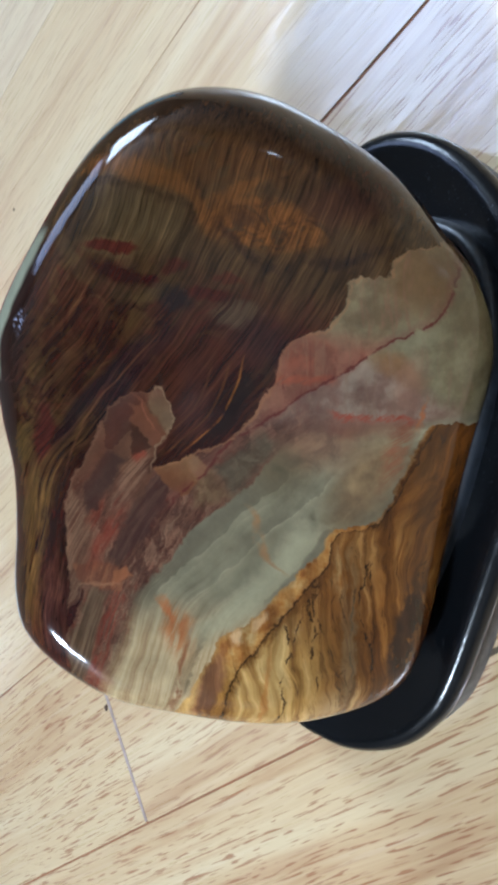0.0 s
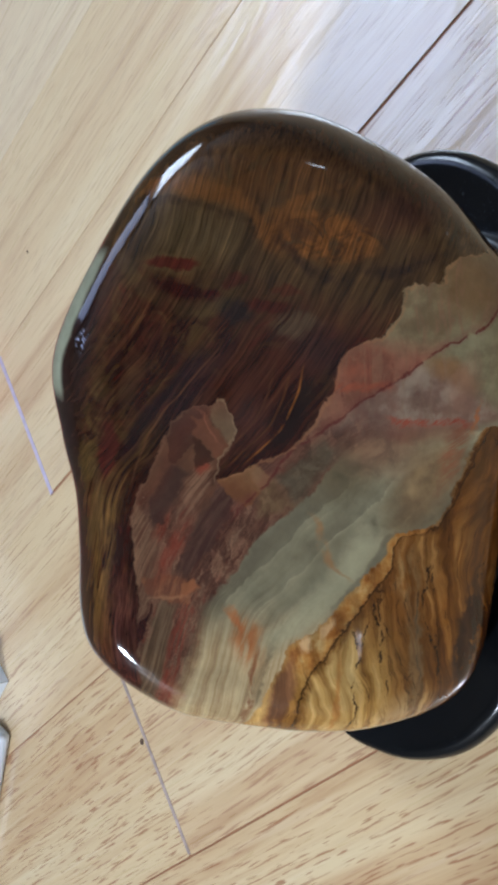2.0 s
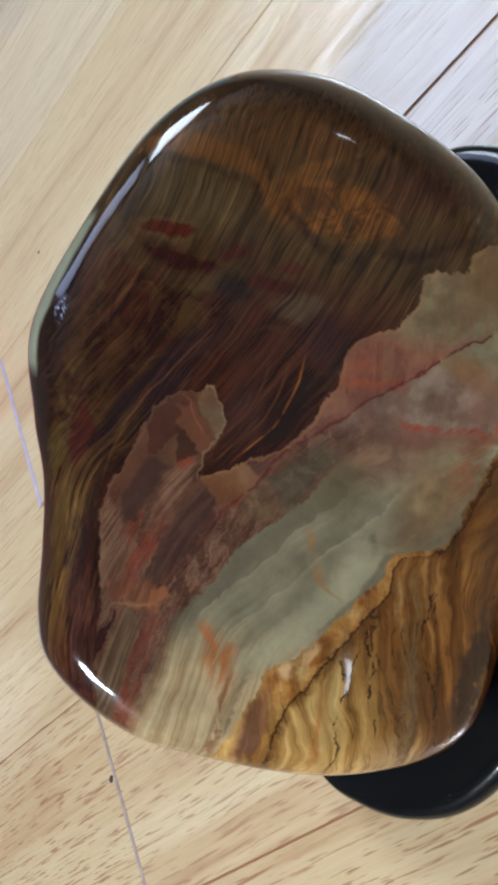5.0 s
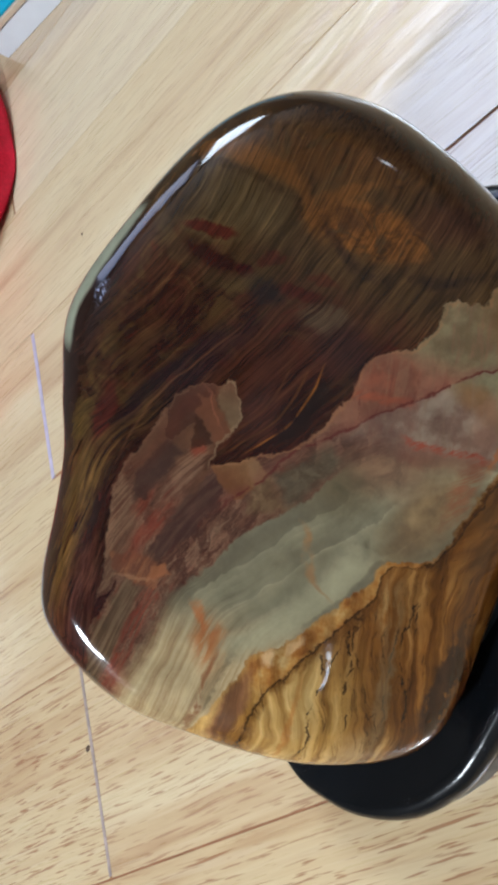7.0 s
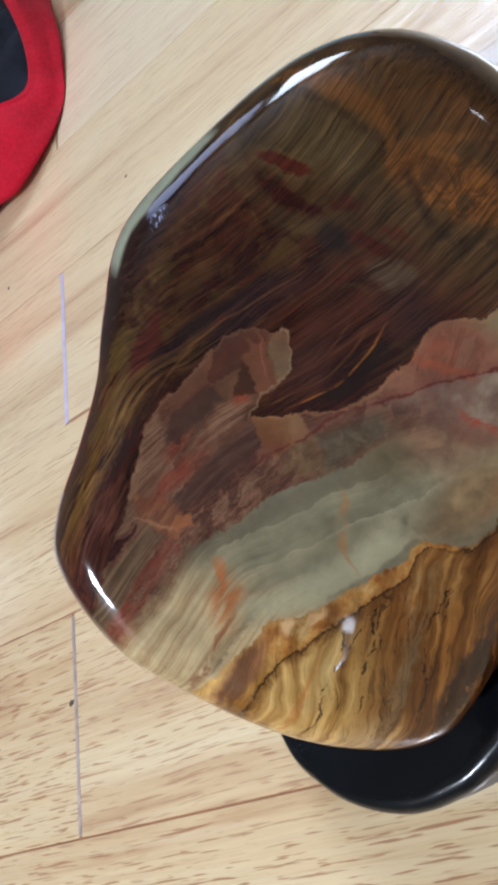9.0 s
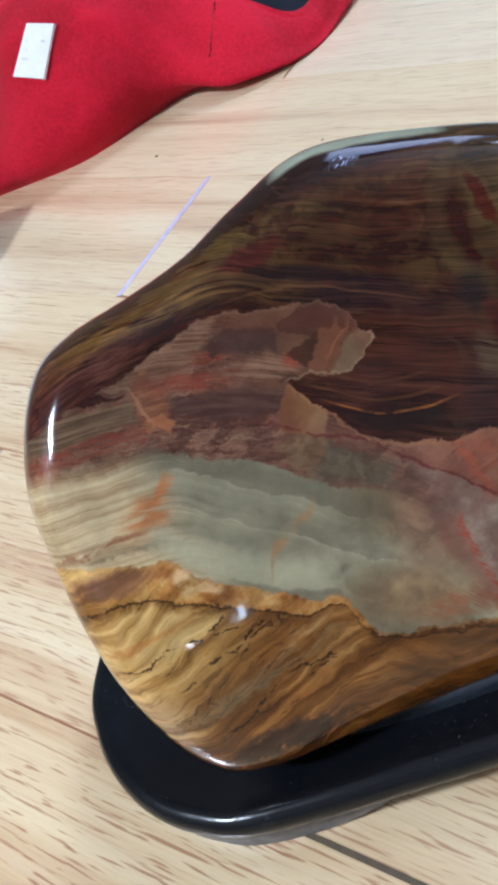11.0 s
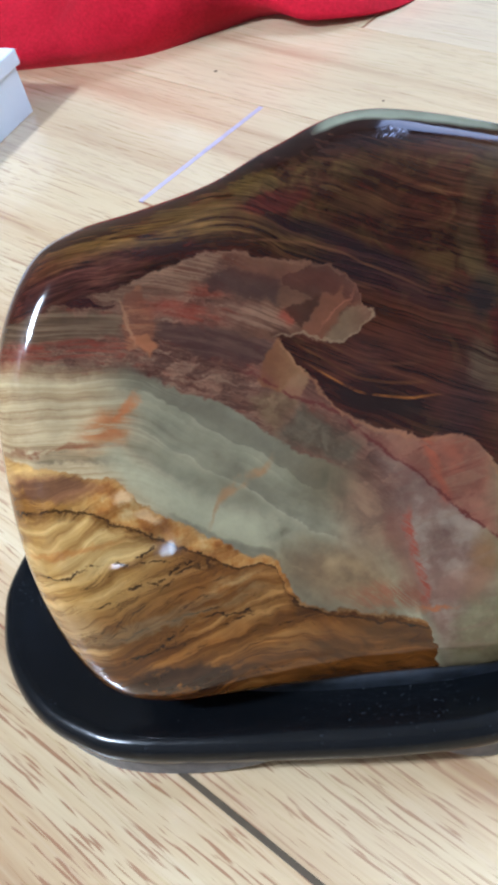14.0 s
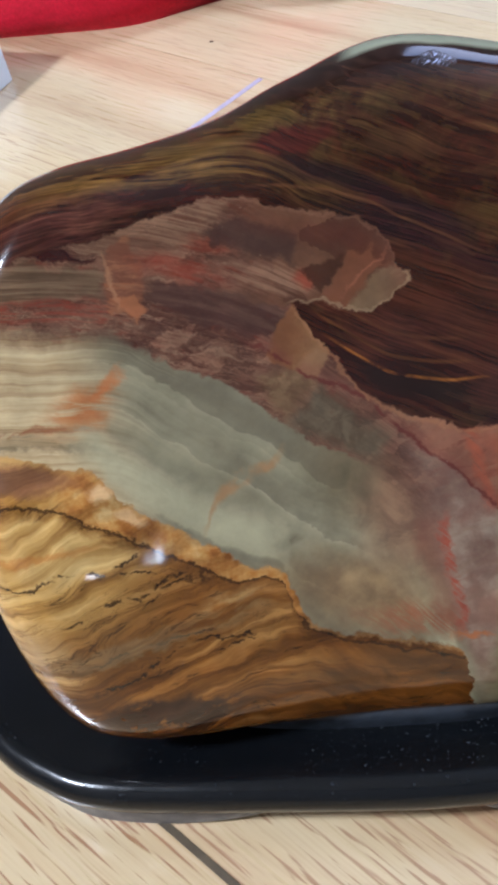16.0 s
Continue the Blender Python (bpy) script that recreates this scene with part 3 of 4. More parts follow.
    rose = k.mix(k.step(sub(u, mul(add(v0, 6.0), 0.35)), 2.0, 2.8), rose, k.mix(k.step(cloud, 0.35, 0.65), (0.215, 0.180, 0.110), (0.310, 0.275, 0.180)))
    rose = k.mix(mul(blob(3.0, -5.0, 0.4, 1.0, 0.6, -20), 0.6), rose, (0.302, 0.144, 0.061))
    rose = k.mix(mul(blob(2.4, -5.6, 1.1, 0.5, 0.6), 0.5), rose, (0.400, 0.250, 0.185))
    grain = k.noise(xyz(mul(add(us, mul(vs, 0.55)), 0.5), mul(sub(vs, mul(us, 0.3)), 2.4), 2.0), 1.0, 6, 0.66, 0.9)
    peach = k.mix(mul(k.step(grain, 0.50, 0.66), 0.55), peach, (0.300, 0.175, 0.115))
    peach = k.mix(mul(k.step(grain, 0.46, 0.36), mul(0.6, k.step(u0, 4.5, 2.0))), peach, (0.190, 0.062, 0.042))
    rose = k.mix(mul(k.step(grain, 0.50, 0.68), 0.5), rose, (0.290, 0.200, 0.145))
    rose = k.mix(mul(k.step(grain, 0.47, 0.36), mul(0.35, k.step(u0, 2.6, 0.6))), rose, (0.250, 0.120, 0.090))
    side = k.mix(above(v, f_vein, 0.08), rose, peach)
    middle = k.mix(zone, middle, side)

    # grey-green agate: bands that run between its upper border and the ochre foot
    a = sub(f_grey, vs)
    across = mul(a, curve(us, [(-12.5, 1.0), (-7.0, 0.98), (-5.0, 0.85), (-3.0, 0.78), (-1.0, 0.66), (0.5, 0.5), (11.5, 0.3)]))
    across = add(across, wob(0.55, 0.35, 3, 0.55, 61.0))
    haze = k.noise(k.vec("ADD", cm, (8, 3, 0)), 0.42, 5, 0.6, 0.6)
    arcs = k.noise(xyz(mul(us, 0.05), mul(across, 0.95), mul(haze, 0.8)), 1.0, 2, 0.5, 0.1)
    fine = k.noise(xyz(mul(us, 0.09), mul(across, 6.0), mul(haze, 1.2)), 1.0, 3, 0.6, 0.15)
    wisps = k.noise(k.vec("ADD", xyz(us, vs, 0.0), (17, 4, 0)), 0.8, 5, 0.6, 2.0)
    shell = k.math("FRACT", add(mul(across, 0.78), mul(haze, 0.9)))
    agate = k.ramp(add(k.math("MULTIPLY_ADD", arcs, 1.0, -0.12), mul(haze, 0.25)), [(0.36, (0.168, 0.158, 0.128)), (0.46, (0.220, 0.214, 0.178)), (0.56, (0.268, 0.268, 0.228)), (0.68, (0.325, 0.330, 0.280))])
    # translucent shells, each with one clear edge
    shell_on = k.step(k.math("ABSOLUTE", add(u0, 4.4)), 3.6, 2.4)
    agate = k.mix(mul(k.step(shell, 0.0, 1.0, False), mul(0.55, shell_on)), agate, (0.150, 0.148, 0.130))
    agate = k.mix(mul(k.step(shell, 0.10, 0.0), mul(mul(0.22, k.step(wisps, 0.36, 0.56)), shell_on)), agate, (0.410, 0.415, 0.365))
    ripple = k.math("FRACT", add(mul(across, 2.9), mul(haze, 2.6)))
    agate = k.mix(mul(k.step(ripple, 0.0, 1.0, False), mul(0.28, shell_on)), agate, (0.190, 0.188, 0.165))
    agate = k.mix(mul(k.step(across, 0.9, 0.0), mul(0.45, k.step(u0, -7.5, -5.0))), agate, (0.205, 0.203, 0.182))
    agate = k.mix(mul(k.step(fine, 0.52, 0.68), mul(0.25, k.step(u0, -4.5, -7.0))), agate, (0.400, 0.395, 0.335))
    agate = k.mix(mul(k.step(fine, 0.46, 0.34), mul(0.15, k.step(u0, -3.0, -6.0))), agate, (0.165, 0.145, 0.110))
    agate = k.mix(mul(blob(-5.9, -0.9, 1.7, 0.9, 0.8, -38), 0.5), agate, (0.345, 0.355, 0.300))
    agate = k.mix(mul(blob(-3.9, -2.9, 1.8, 0.6, 0.7, -22), mul(0.7, k.step(wisps, 0.18, 0.55))), agate, (0.345, 0.350, 0.300))
    cream = k.ramp(add(mul(fine, 0.75), mul(haze, 0.25)), [(0.34, (0.275, 0.205, 0.140)), (0.43, (0.370, 0.300, 0.216)), (0.52, (0.450, 0.390, 0.295)), (0.64, (0.530, 0.480, 0.380))])
    agate = k.mix(k.step(add(u0, mul(v0, 0.25)), -6.0, -8.2), agate, cream)
    agate = k.mix(mul(blob(-9.6, 0.35, 1.6, 0.10, 0.7, -3), mul(0.75, k.step(wisps, 0.36, 0.5))), agate, (0.240, 0.105, 0.062))
    agate = k.mix(mul(blob(-8.9, 0.02, 1.5, 0.12, 0.8, -10), mul(0.7, k.step(fine, 0.38, 0.55))), agate, (0.125, 0.102, 0.075))
    low = sub(vs, f_tan)
    agate = k.mix(mul(band(low, 0.75, 0.25, 0.7), mul(0.7, mul(k.step(u0, -8.6, -7.4), k.step(u0, -2.6, -4.0)))), agate, (0.405, 0.420, 0.360))
    agate = k.mix(mul(band(low, 1.75, 0.05, 0.35), mul(0.4, mul(k.step(u0, -8.0, -7.0), k.step(u0, -4.0, -5.0)))), agate, (0.225, 0.228, 0.198))
    agate = k.mix(mul(band(low, 0.12, 0.03, 0.16), mul(0.55, mul(k.step(u0, -7.0, -5.6), k.step(u0, -3.0, -3.6)))), agate, (0.170, 0.165, 0.150))
    # smoky wedge beside the crack and the clouded, rosy end
    agate = k.mix(mul(blob(-0.9, -1.9, 1.6, 1.1, 0.7, -40), 0.85), agate, k.mix(wisps, (0.105, 0.092, 0.066), (0.190, 0.165, 0.122)))
    agate = k.mix(mul(blob(0.1, -2.9, 1.2, 1.7, 0.6, -12), 0.8), agate, k.mix(k.step(wisps, 0.34, 0.66), (0.165, 0.098, 0.080), (0.265, 0.180, 0.140)))
    agate = k.mix(mul(blob(-1.3, -4.9, 1.9, 0.9, 0.7, -16), 0.75), agate, k.mix(k.step(cloud, 0.35, 0.65), (0.215, 0.155, 0.105), (0.340, 0.265, 0.180)))
    agate = k.mix(mul(blob(0.2, -5.8, 1.5, 0.45, 0.6, -6), mul(0.8, k.step(fleck, 0.34, 0.58))), agate, (0.270, 0.130, 0.085))
    # orange stains
    agate = k.mix(mul(blob(-7.9, 0.75, 0.75, 0.45, 0.8, 25), mul(0.85, k.step(fleck, 0.36, 0.56))), agate, (0.400, 0.165, 0.060))
    agate = k.mix(mul(blob(-7.2, 1.3, 0.5, 0.14, 0.7, 45), mul(0.65, k.step(wisps, 0.3, 0.5))), agate, (0.440, 0.170, 0.060))
    tail = curve(us, [(-12.5, -8.5), (-5.3, -2.8), (-4.9, -1.95), (-4.25, -1.48), (-3.4, -1.15), (-2.8, -0.6), (11.5, 8.0)])
    agate = k.mix(mul(band(sub(v, tail), 0.0, 0.03, 0.22), mul(0.7, mul(k.step(wisps, 0.3, 0.55), k.step(k.math("ABSOLUTE", sub(u0, -4.1)), 1.25, 0.8)))), agate, (0.330, 0.215, 0.130))
    far_left = k.step(u0, -5.6, -7.4)
    soft_r = mul(k.step(u0, -1.4, 0.4), 1.3)
    grey_mask = k.step(sub(f_grey, v), sub(mul(far_left, -0.35), soft_r), add(add(0.10, mul(far_left, 0.35)), soft_r))
    agate = k.mix(1.0, agate, (1.30, 1.19, 1.00), "MULTIPLY")
    body = k.mix(grey_mask, middle, agate)
    wedge = poly([(-2.84, -0.22), (-0.6, -1.4), (-0.25, -0.85), (-1.9, 0.72)], 0.25)
    body = k.mix(mul(wedge, 0.8), body, k.mix(k.step(wisps, 0.36, 0.64), (0.120, 0.098, 0.064), (0.175, 0.150, 0.104)))
    body = k.mix(mul(poly([(-3.45, 1.1), (-2.85, -0.15), (-2.0, 0.72), (-2.3, 1.3)], 0.22), 0.75), body, k.mix(k.step(wisps, 0.36, 0.64), (0.170, 0.110, 0.062), (0.270, 0.190, 0.108)))
    tri = poly([(-2.44, 2.86), (-3.26, 1.61), (-1.9, 0.77), (-1.58, 1.42), (-1.78, 2.03)], 0.05)
    body = k.mix(mul(tri, 0.92), body, k.mix(k.step(add(mul(cloud, 0.7), mul(u0, 0.25)), -0.30, 0.05), (0.235, 0.112, 0.054), (0.345, 0.205, 0.108)))
    body = k.mix(mul(poly([(-2.5, 1.15), (-1.9, 0.77), (-1.58, 1.42), (-1.9, 1.6)], 0.10), 0.6), body, (0.340, 0.210, 0.125))
    run = sub(u, curve(v0, [(-10.0, 1.2), (-6.4, 1.15), (-5.0, 1.1), (-4.3, 0.92), (-3.5, 0.85), (-2.6, 1.1), (2.0, 1.6), (11.5, 1.6)]))
    run_on = mul(k.step(v0, -2.7, -3.4), k.step(v0, -6.6, -5.6))
    body = k.mix(mul(band(run, -0.35, 0.15, 0.4), mul(run_on, 0.45)), body, (0.265, 0.105, 0.075))
    body = k.mix(mul(band(run, 0.0, 0.03, 0.16), mul(run_on, mul(0.85, k.step(fleck, 0.36, 0.52)))), body, (0.370, 0.100, 0.060))
    run2 = sub(u, curve(v0, [(-10.0, 2.3), (-2.75, 2.15), (-1.85, 1.95), (-0.9, 1.8), (11.5, 1.7)]))
    body = k.mix(mul(band(run2, 0.0, 0.05, 0.28), mul(mul(k.step(v0, -3.2, -2.5), k.step(v0, -0.4, -1.0)), mul(0.8, k.step(fleck, 0.34, 0.52)))), body, (0.380, 0.125, 0.072))
    body = k.mix(mul(blob(1.5, -6.3, 0.55, 0.08, 0.5, -3), 0.8), body, (0.430, 0.180, 0.075))
    vein_c = mul(k.step(u0, -4.2, -3.0), k.step(k.noise(cm, 1.9, 3, 0.6), 0.34, 0.50))
    body = k.mix(mul(band(sub(v, f_vein), 0.0, 0.02, 0.085), mul(vein_c, 0.9)), body, (0.135, 0.030, 0.026))
    body = k.mix(mul(band(sub(v, f_vein), 0.1, 0.05, 0.35), mul(vein_c, 0.35)), body, (0.230, 0.085, 0.066))

    # ochre foot: bands that rise to the right, cream at the blunt end
    tilt = curve(us, [(-12.5, -0.6), (-9.5, -0.35), (-8.0, 0.1), (-6.5, 0.65), (-5.0, 1.1), (-3.5, 1.3), (-2.0, 1.2), (1.5, 0.6), (11.5, 0.0)])
    b = add(add(sub(vs, tilt), wob(0.40, 1.4, 3, 0.5, 71.0)), wob(1.2, 0.22, 3, 0.5, 79.0))
    swirl = k.noise(xyz(mul(us, 0.12), mul(b, 0.85), 0.0), 1.0, 5, 0.58, 0.5)
    thin = k.noise(xyz(mul(us, 0.16), mul(b, 2.0), 0.0), 1.0, 4, 0.60, 0.4)
    dirt = k.noise(xyz(mul(us, 0.55), mul(b, 1.9), 4.0), 1.0, 5, 0.62, 0.9)
    foot = k.ramp(add(mul(swirl, 0.65), mul(thin, 0.35)), [(0.36, (0.120, 0.052, 0.015)), (0.45, (0.195, 0.092, 0.026)), (0.53, (0.275, 0.142, 0.042)), (0.62, (0.385, 0.240, 0.098))])
    pale = mul(k.step(add(u0, mul(thin, 1.6)), -4.6, -7.8), k.step(add(v0, mul(u0, -0.15)), -4.6, -2.8))
    foot = k.mix(mul(pale, 0.9), foot, k.ramp(add(mul(thin, 0.5), mul(swirl, 0.5)), [(0.36, (0.270, 0.140, 0.040)), (0.44, (0.430, 0.258, 0.084)), (0.53, (0.560, 0.390, 0.160)), (0.64, (0.630, 0.495, 0.265))]))
    foot = k.mix(mul(blob(-9.3, -2.75, 1.5, 0.16, 0.6, 4), mul(0.8, k.step(dirt, 0.34, 0.5))), foot, (0.500, 0.270, 0.085))
    foot = k.mix(mul(blob(-9.7, -5.6, 1.0, 0.8, 0.7, -60), mul(0.8, k.step(thin, 0.38, 0.55))), foot, (0.500, 0.385, 0.230))
    foot = k.mix(mul(blob(-4.8, -4.9, 0.9, 0.40, 0.7, 12), mul(0.75, k.step(dirt, 0.36, 0.56))), foot, (0.430, 0.320, 0.175))
    foot = k.mix(mul(blob(-7.9, -5.6, 1.8, 0.18, 0.7, 14), 0.5), foot, (0.360, 0.290, 0.190))
    foot = k.mix(mul(k.step(u0, -3.8, -2.0), 0.8), foot, k.mix(k.step(k.noise(xyz(mul(add(us, mul(vs, 0.8)), 0.8), mul(b, 0.7), 0.0), 1.0, 4, 0.55, 0.8), 0.36, 0.64), (0.098, 0.042, 0.011), (0.200, 0.094, 0.025)))
    # dark threads and cracks
    foot = k.mix(mul(band(thin, 0.5, 0.001, 0.016), mul(0.4, k.step(dirt, 0.38, 0.52))), foot, (0.105, 0.052, 0.020))
    foot = k.mix(mul(band(swirl, 0.47, 0.001, 0.008), mul(0.6, k.step(dirt, 0.47, 0.55))), foot, (0.040, 0.024, 0.015))
    foot = k.mix(mul(band(dirt, 0.56, 0.001, 0.006), mul(0.4, k.step(swirl, 0.40, 0.50))), foot, (0.045, 0.026, 0.016))
    f_crack = curve(u, [(-12.5, -1.6), (-10.7, -1.48), (-9.6, -1.48), (-8.7, -1.66), (-8.0, -2.15), (-7.2, -2.55), (-6.4, -3.0), (-5.5, -3.68), (-4.7, -4.13), (-3.4, -4.4), (-3.1, -5.45), (-2.8, -5.72), (-1.7, -6.3), (1.2, -7.0), (11.5, -9.9)])
    rim_n = k.noise(cm, 1.3, 4, 0.62)
    rim = mul(k.step(sub(v, f_crack), -0.08, 0.10), mul(k.step(u0, -9.2, -8.2), k.step(u0, -2.7, -3.3)))
    foot = k.mix(mul(rim, 0.92), foot, k.ramp(rim_n, [(0.34, (0.265, 0.120, 0.036)), (0.46, (0.390, 0.212, 0.070)), (0.56, (0.480, 0.310, 0.130)), (0.68, (0.600, 0.470, 0.270))]))
    foot = k.mix(mul(blob(-9.7, -0.78, 1.5, 0.40, 0.4, -8), mul(0.9, k.step(rim_n, 0.28, 0.44))), foot, k.mix(rim_n, (0.180, 0.088, 0.058), (0.330, 0.195, 0.125)))
    foot = k.mix(mul(mul(band(sub(v, f_crack), 0.0, 0.015, 0.07), k.step(k.noise(cm, 1.3, 3, 0.6), 0.28, 0.40)), 0.85), foot, (0.050, 0.028, 0.013))
    foot = k.mix(mul(band(sub(v, f_crack), -0.16, 0.06, 0.22), mul(0.45, k.step(dirt, 0.36, 0.54))), foot, (0.150, 0.072, 0.022))
    cream_on = mul(mul(k.step(sub(f_crack, v), 0.08, 0.35), k.step(add(v0, mul(u0, 0.05)), -4.1, -3.5)), k.step(u0, -6.2, -7.4))
    foot = k.mix(mul(cream_on, 0.75), foot, k.ramp(add(mul(thin, 0.6), mul(swirl, 0.4)), [(0.36, (0.400, 0.225, 0.075)), (0.45, (0.520, 0.360, 0.155)), (0.55, (0.620, 0.490, 0.265)), (0.66, (0.660, 0.560, 0.350))]))
    foot = k.mix(mul(blob(-9.4, -2.75, 1.5, 0.10, 0.6, 3), mul(0.6, cream_on)), foot, (0.480, 0.240, 0.075))
    # dark threads: each a run of points along the bedding
    gap_n = k.step(k.noise(xyz(mul(us, 1.9), mul(vs, 2.2), 9.0), 1.0, 3, 0.6), 0.40, 0.52)
    threads = None
    for pts, wide in (([(-10.3, -3.4), (-9.5, -3.5), (-8.6, -3.3), (-7.8, -3.32), (-6.1, -3.65)], 0.045), ([(-7.8, -3.42), (-7.2, -3.15), (-6.7, -2.9)], 0.07),
                      ([(-8.8, -4.6), (-7.65, -4.26), (-6.7, -4.1), (-5.8, -3.72)], 0.06), ([(-6.9, -4.4), (-6.2, -4.05), (-5.5, -3.85)], 0.05),
                      ([(-8.5, -5.95), (-7.4, -5.7), (-6.3, -5.5), (-5.2, -5.35)], 0.05), ([(-8.5, -6.8), (-7.5, -6.5), (-6.9, -6.1), (-6.2, -5.8)], 0.06),
                      ([(-5.8, -5.72), (-5.2, -5.6), (-4.8, -5.75), (-4.3, -5.6)], 0.06), ([(-5.3, -6.0), (-4.8, -5.95), (-4.3, -5.75)], 0.045)):
        path = curve(u, [(-12.5, pts[0][1] - 0.4)] + pts + [(11.5, pts[-1][1] + 0.6)])
        ends = mul(k.step(u0, pts[0][0] - 0.2, pts[0][0] + 0.2), k.step(u0, pts[-1][0] + 0.2, pts[-1][0] - 0.2))
        mark = mul(band(sub(v, path), 0.0, 0.012, wide), ends)
        threads = mark if threads is None else k.math("MAXIMUM", threads, mark)
    foot = k.mix(mul(mul(threads, gap_n), 0.88), foot, (0.042, 0.024, 0.013))
    foot = k.mix(mul(blob(-7.3, -5.75, 1.7, 0.14, 0.6, 13), 0.5), foot, (0.340, 0.290, 0.205))
    foot = k.mix(mul(blob(-6.9, -7.8, 2.0, 0.62, 0.30, -3), mul(0.95, k.step(k.noise(cm, 1.1, 5, 0.6), 0.38, 0.46))), foot, k.mix(cloud, (0.050, 0.026, 0.022), (0.100, 0.056, 0.044)))
    depth = sub(f_tan, v)
    foot = k.mix(mul(blob(-7.6, -1.35, 0.32, 0.2, 0.5, -20), 0.8), foot, (0.640, 0.500, 0.350))
    foot = k.mix(mul(blob(-6.9, -2.1, 0.34, 0.2, 0.5, -30), 0.7), foot, (0.640, 0.500, 0.340))
    foot = k.mix(mul(blob(-5.5, -3.95, 0.28, 0.22, 0.4), mul(0.8, k.step(k.noise(cm, 4.0, 3, 0.6), 0.42, 0.5))), foot, (0.085, 0.042, 0.016))
    foot = k.mix(mul(band(depth, 0.04, 0.02, 0.12), mul(0.5, k.step(rim_n, 0.34, 0.5))), foot, (0.430, 0.290, 0.150))
    foot = k.vec("SCALE", k.mix(1.0, foot, (1.13, 1.04, 0.90), "MULTIPLY"), k.math("MULTIPLY_ADD", sub(thin, 0.5), 1.7, 1.0))
    foot_on = above(f_tan, v, 0.06)

    upper = above(v, f_up, 0.05)
    lower = mul(above(v, f_low, 0.05), inv(mul(above(f_up, v, 0.05), mul(above(v, f_tong, 0.05), above(0.68, u, 0.05)))))
    dark = k.math("MULTIPLY_ADD", above(u, -2.5, 0.02), sub(lower, upper), upper)
    spear = poly([(-10.6, 4.62), (-8.0, 4.52), (-6.75, 4.32), (-7.9, 4.8), (-10.6, 5.0)], 0.05)
    body = k.mix(mul(spear, 0.9), body, (0.060, 0.012, 0.011))
    body = k.mix(mul(band(sub(v, f_up), -0.05, 0.01, 0.07), mul(0.25, mul(k.step(u0, -7.0, -5.8), k.step(u0, 1.0, 0.4)))), body, k.mix(cloud, (0.270, 0.095, 0.060), (0.420, 0.310, 0.210)))
    # pale lip along the broken edge of the crown
    lip = mul(band(sub(v, f_low), -0.09, 0.02, 0.09), k.step(u0, -2.6, -2.2))
    body = k.mix(mul(lip, mul(0.5, k.step(cloud, 0.4, 0.55))), body, (0.40, 0.215, 0.115))
    tip = mul(band(sub(v, f_tong), 0.06, 0.008, 0.06), mul(k.step(u0, -2.6, -2.3), k.step(u0, 0.75, 0.6)))
    body = k.mix(mul(tip, 0.45), body, (0.400, 0.290, 0.190))
    hook = mul(band(u, 0.60, 0.012, 0.09), mul(above(3.9, v0, 0.1), above(v0, 3.05, 0.1)))
    body = k.mix(mul(hook, 0.6), body, (0.42, 0.30, 0.19))
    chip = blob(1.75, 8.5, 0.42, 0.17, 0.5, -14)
    scratch_glint = mul(chip, k.step(k.noise(xyz(mul(add(u0, v0), 2.5), mul(sub(u0, v0), 9.0), 0.0), 1.0, 3, 0.6), 0.52, 0.60))
    crown = k.mix(scratch_glint, crown, (0.420, 0.460, 0.620))
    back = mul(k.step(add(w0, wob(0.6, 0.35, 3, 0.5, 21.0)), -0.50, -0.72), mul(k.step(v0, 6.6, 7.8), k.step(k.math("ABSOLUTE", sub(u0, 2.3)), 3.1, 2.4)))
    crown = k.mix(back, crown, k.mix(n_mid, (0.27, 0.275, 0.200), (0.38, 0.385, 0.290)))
    tone = k.math("MULTIPLY_ADD", k.noise(k.vec("ADD", cm, (77, 12, 0)), 0.9, 6, 0.65), 0.9, 0.55)
    speck = mul(k.step(k.noise(cm, 9.0, 2, 0.5), 0.76, 0.80), 0.35)
    body = k.mix(speck, body, (0.55, 0.45, 0.35))
    deep = k.n("Gamma")
    k.put(deep.inputs[0], k.mix(1.0, body, (1.00, 0.98, 0.90), "MULTIPLY"))
    k.put(deep.inputs[1], 1.25)
    k.color(k.vec("SCALE", deep.outputs[0], mul(tone, 0.84)))
    polish = k.math("MULTIPLY_ADD", k.noise(cm, 1.2, 4, 0.6), 0.10, 0.04)
    k.put(k.b.inputs["Roughness"], polish)
    scars = mul(chip, k.noise(xyz(mul(add(u0, v0), 6.0), mul(sub(u0, v0), 14.0), w0), 1.0, 2, 0.6))
    k.bump(add(k.noise(cm, 0.55, 2, 0.45), mul(scars, 5.0)), 0.10, 0.004)
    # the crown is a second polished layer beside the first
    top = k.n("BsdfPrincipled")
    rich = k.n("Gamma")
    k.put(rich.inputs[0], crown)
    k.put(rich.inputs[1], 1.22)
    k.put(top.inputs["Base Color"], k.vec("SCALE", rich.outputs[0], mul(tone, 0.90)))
    k.put(top.inputs["Roughness"], polish)
    k.put(top.inputs["Specular IOR Level"], 0.40)
    k.put(top.inputs["Normal"], k.b.inputs["Normal"].links[0].from_socket)
    # so is the foot
    low_part = k.n("BsdfPrincipled")
    warm = k.n("Gamma")
    k.put(warm.inputs[0], k.mix(1.0, foot, (1.00, 0.98, 0.90), "MULTIPLY"))
    k.put(warm.inputs[1], 1.25)
    k.put(low_part.inputs["Base Color"], k.vec("SCALE", warm.outputs[0], mul(tone, 0.83)))
    k.put(low_part.inputs["Roughness"], polish)
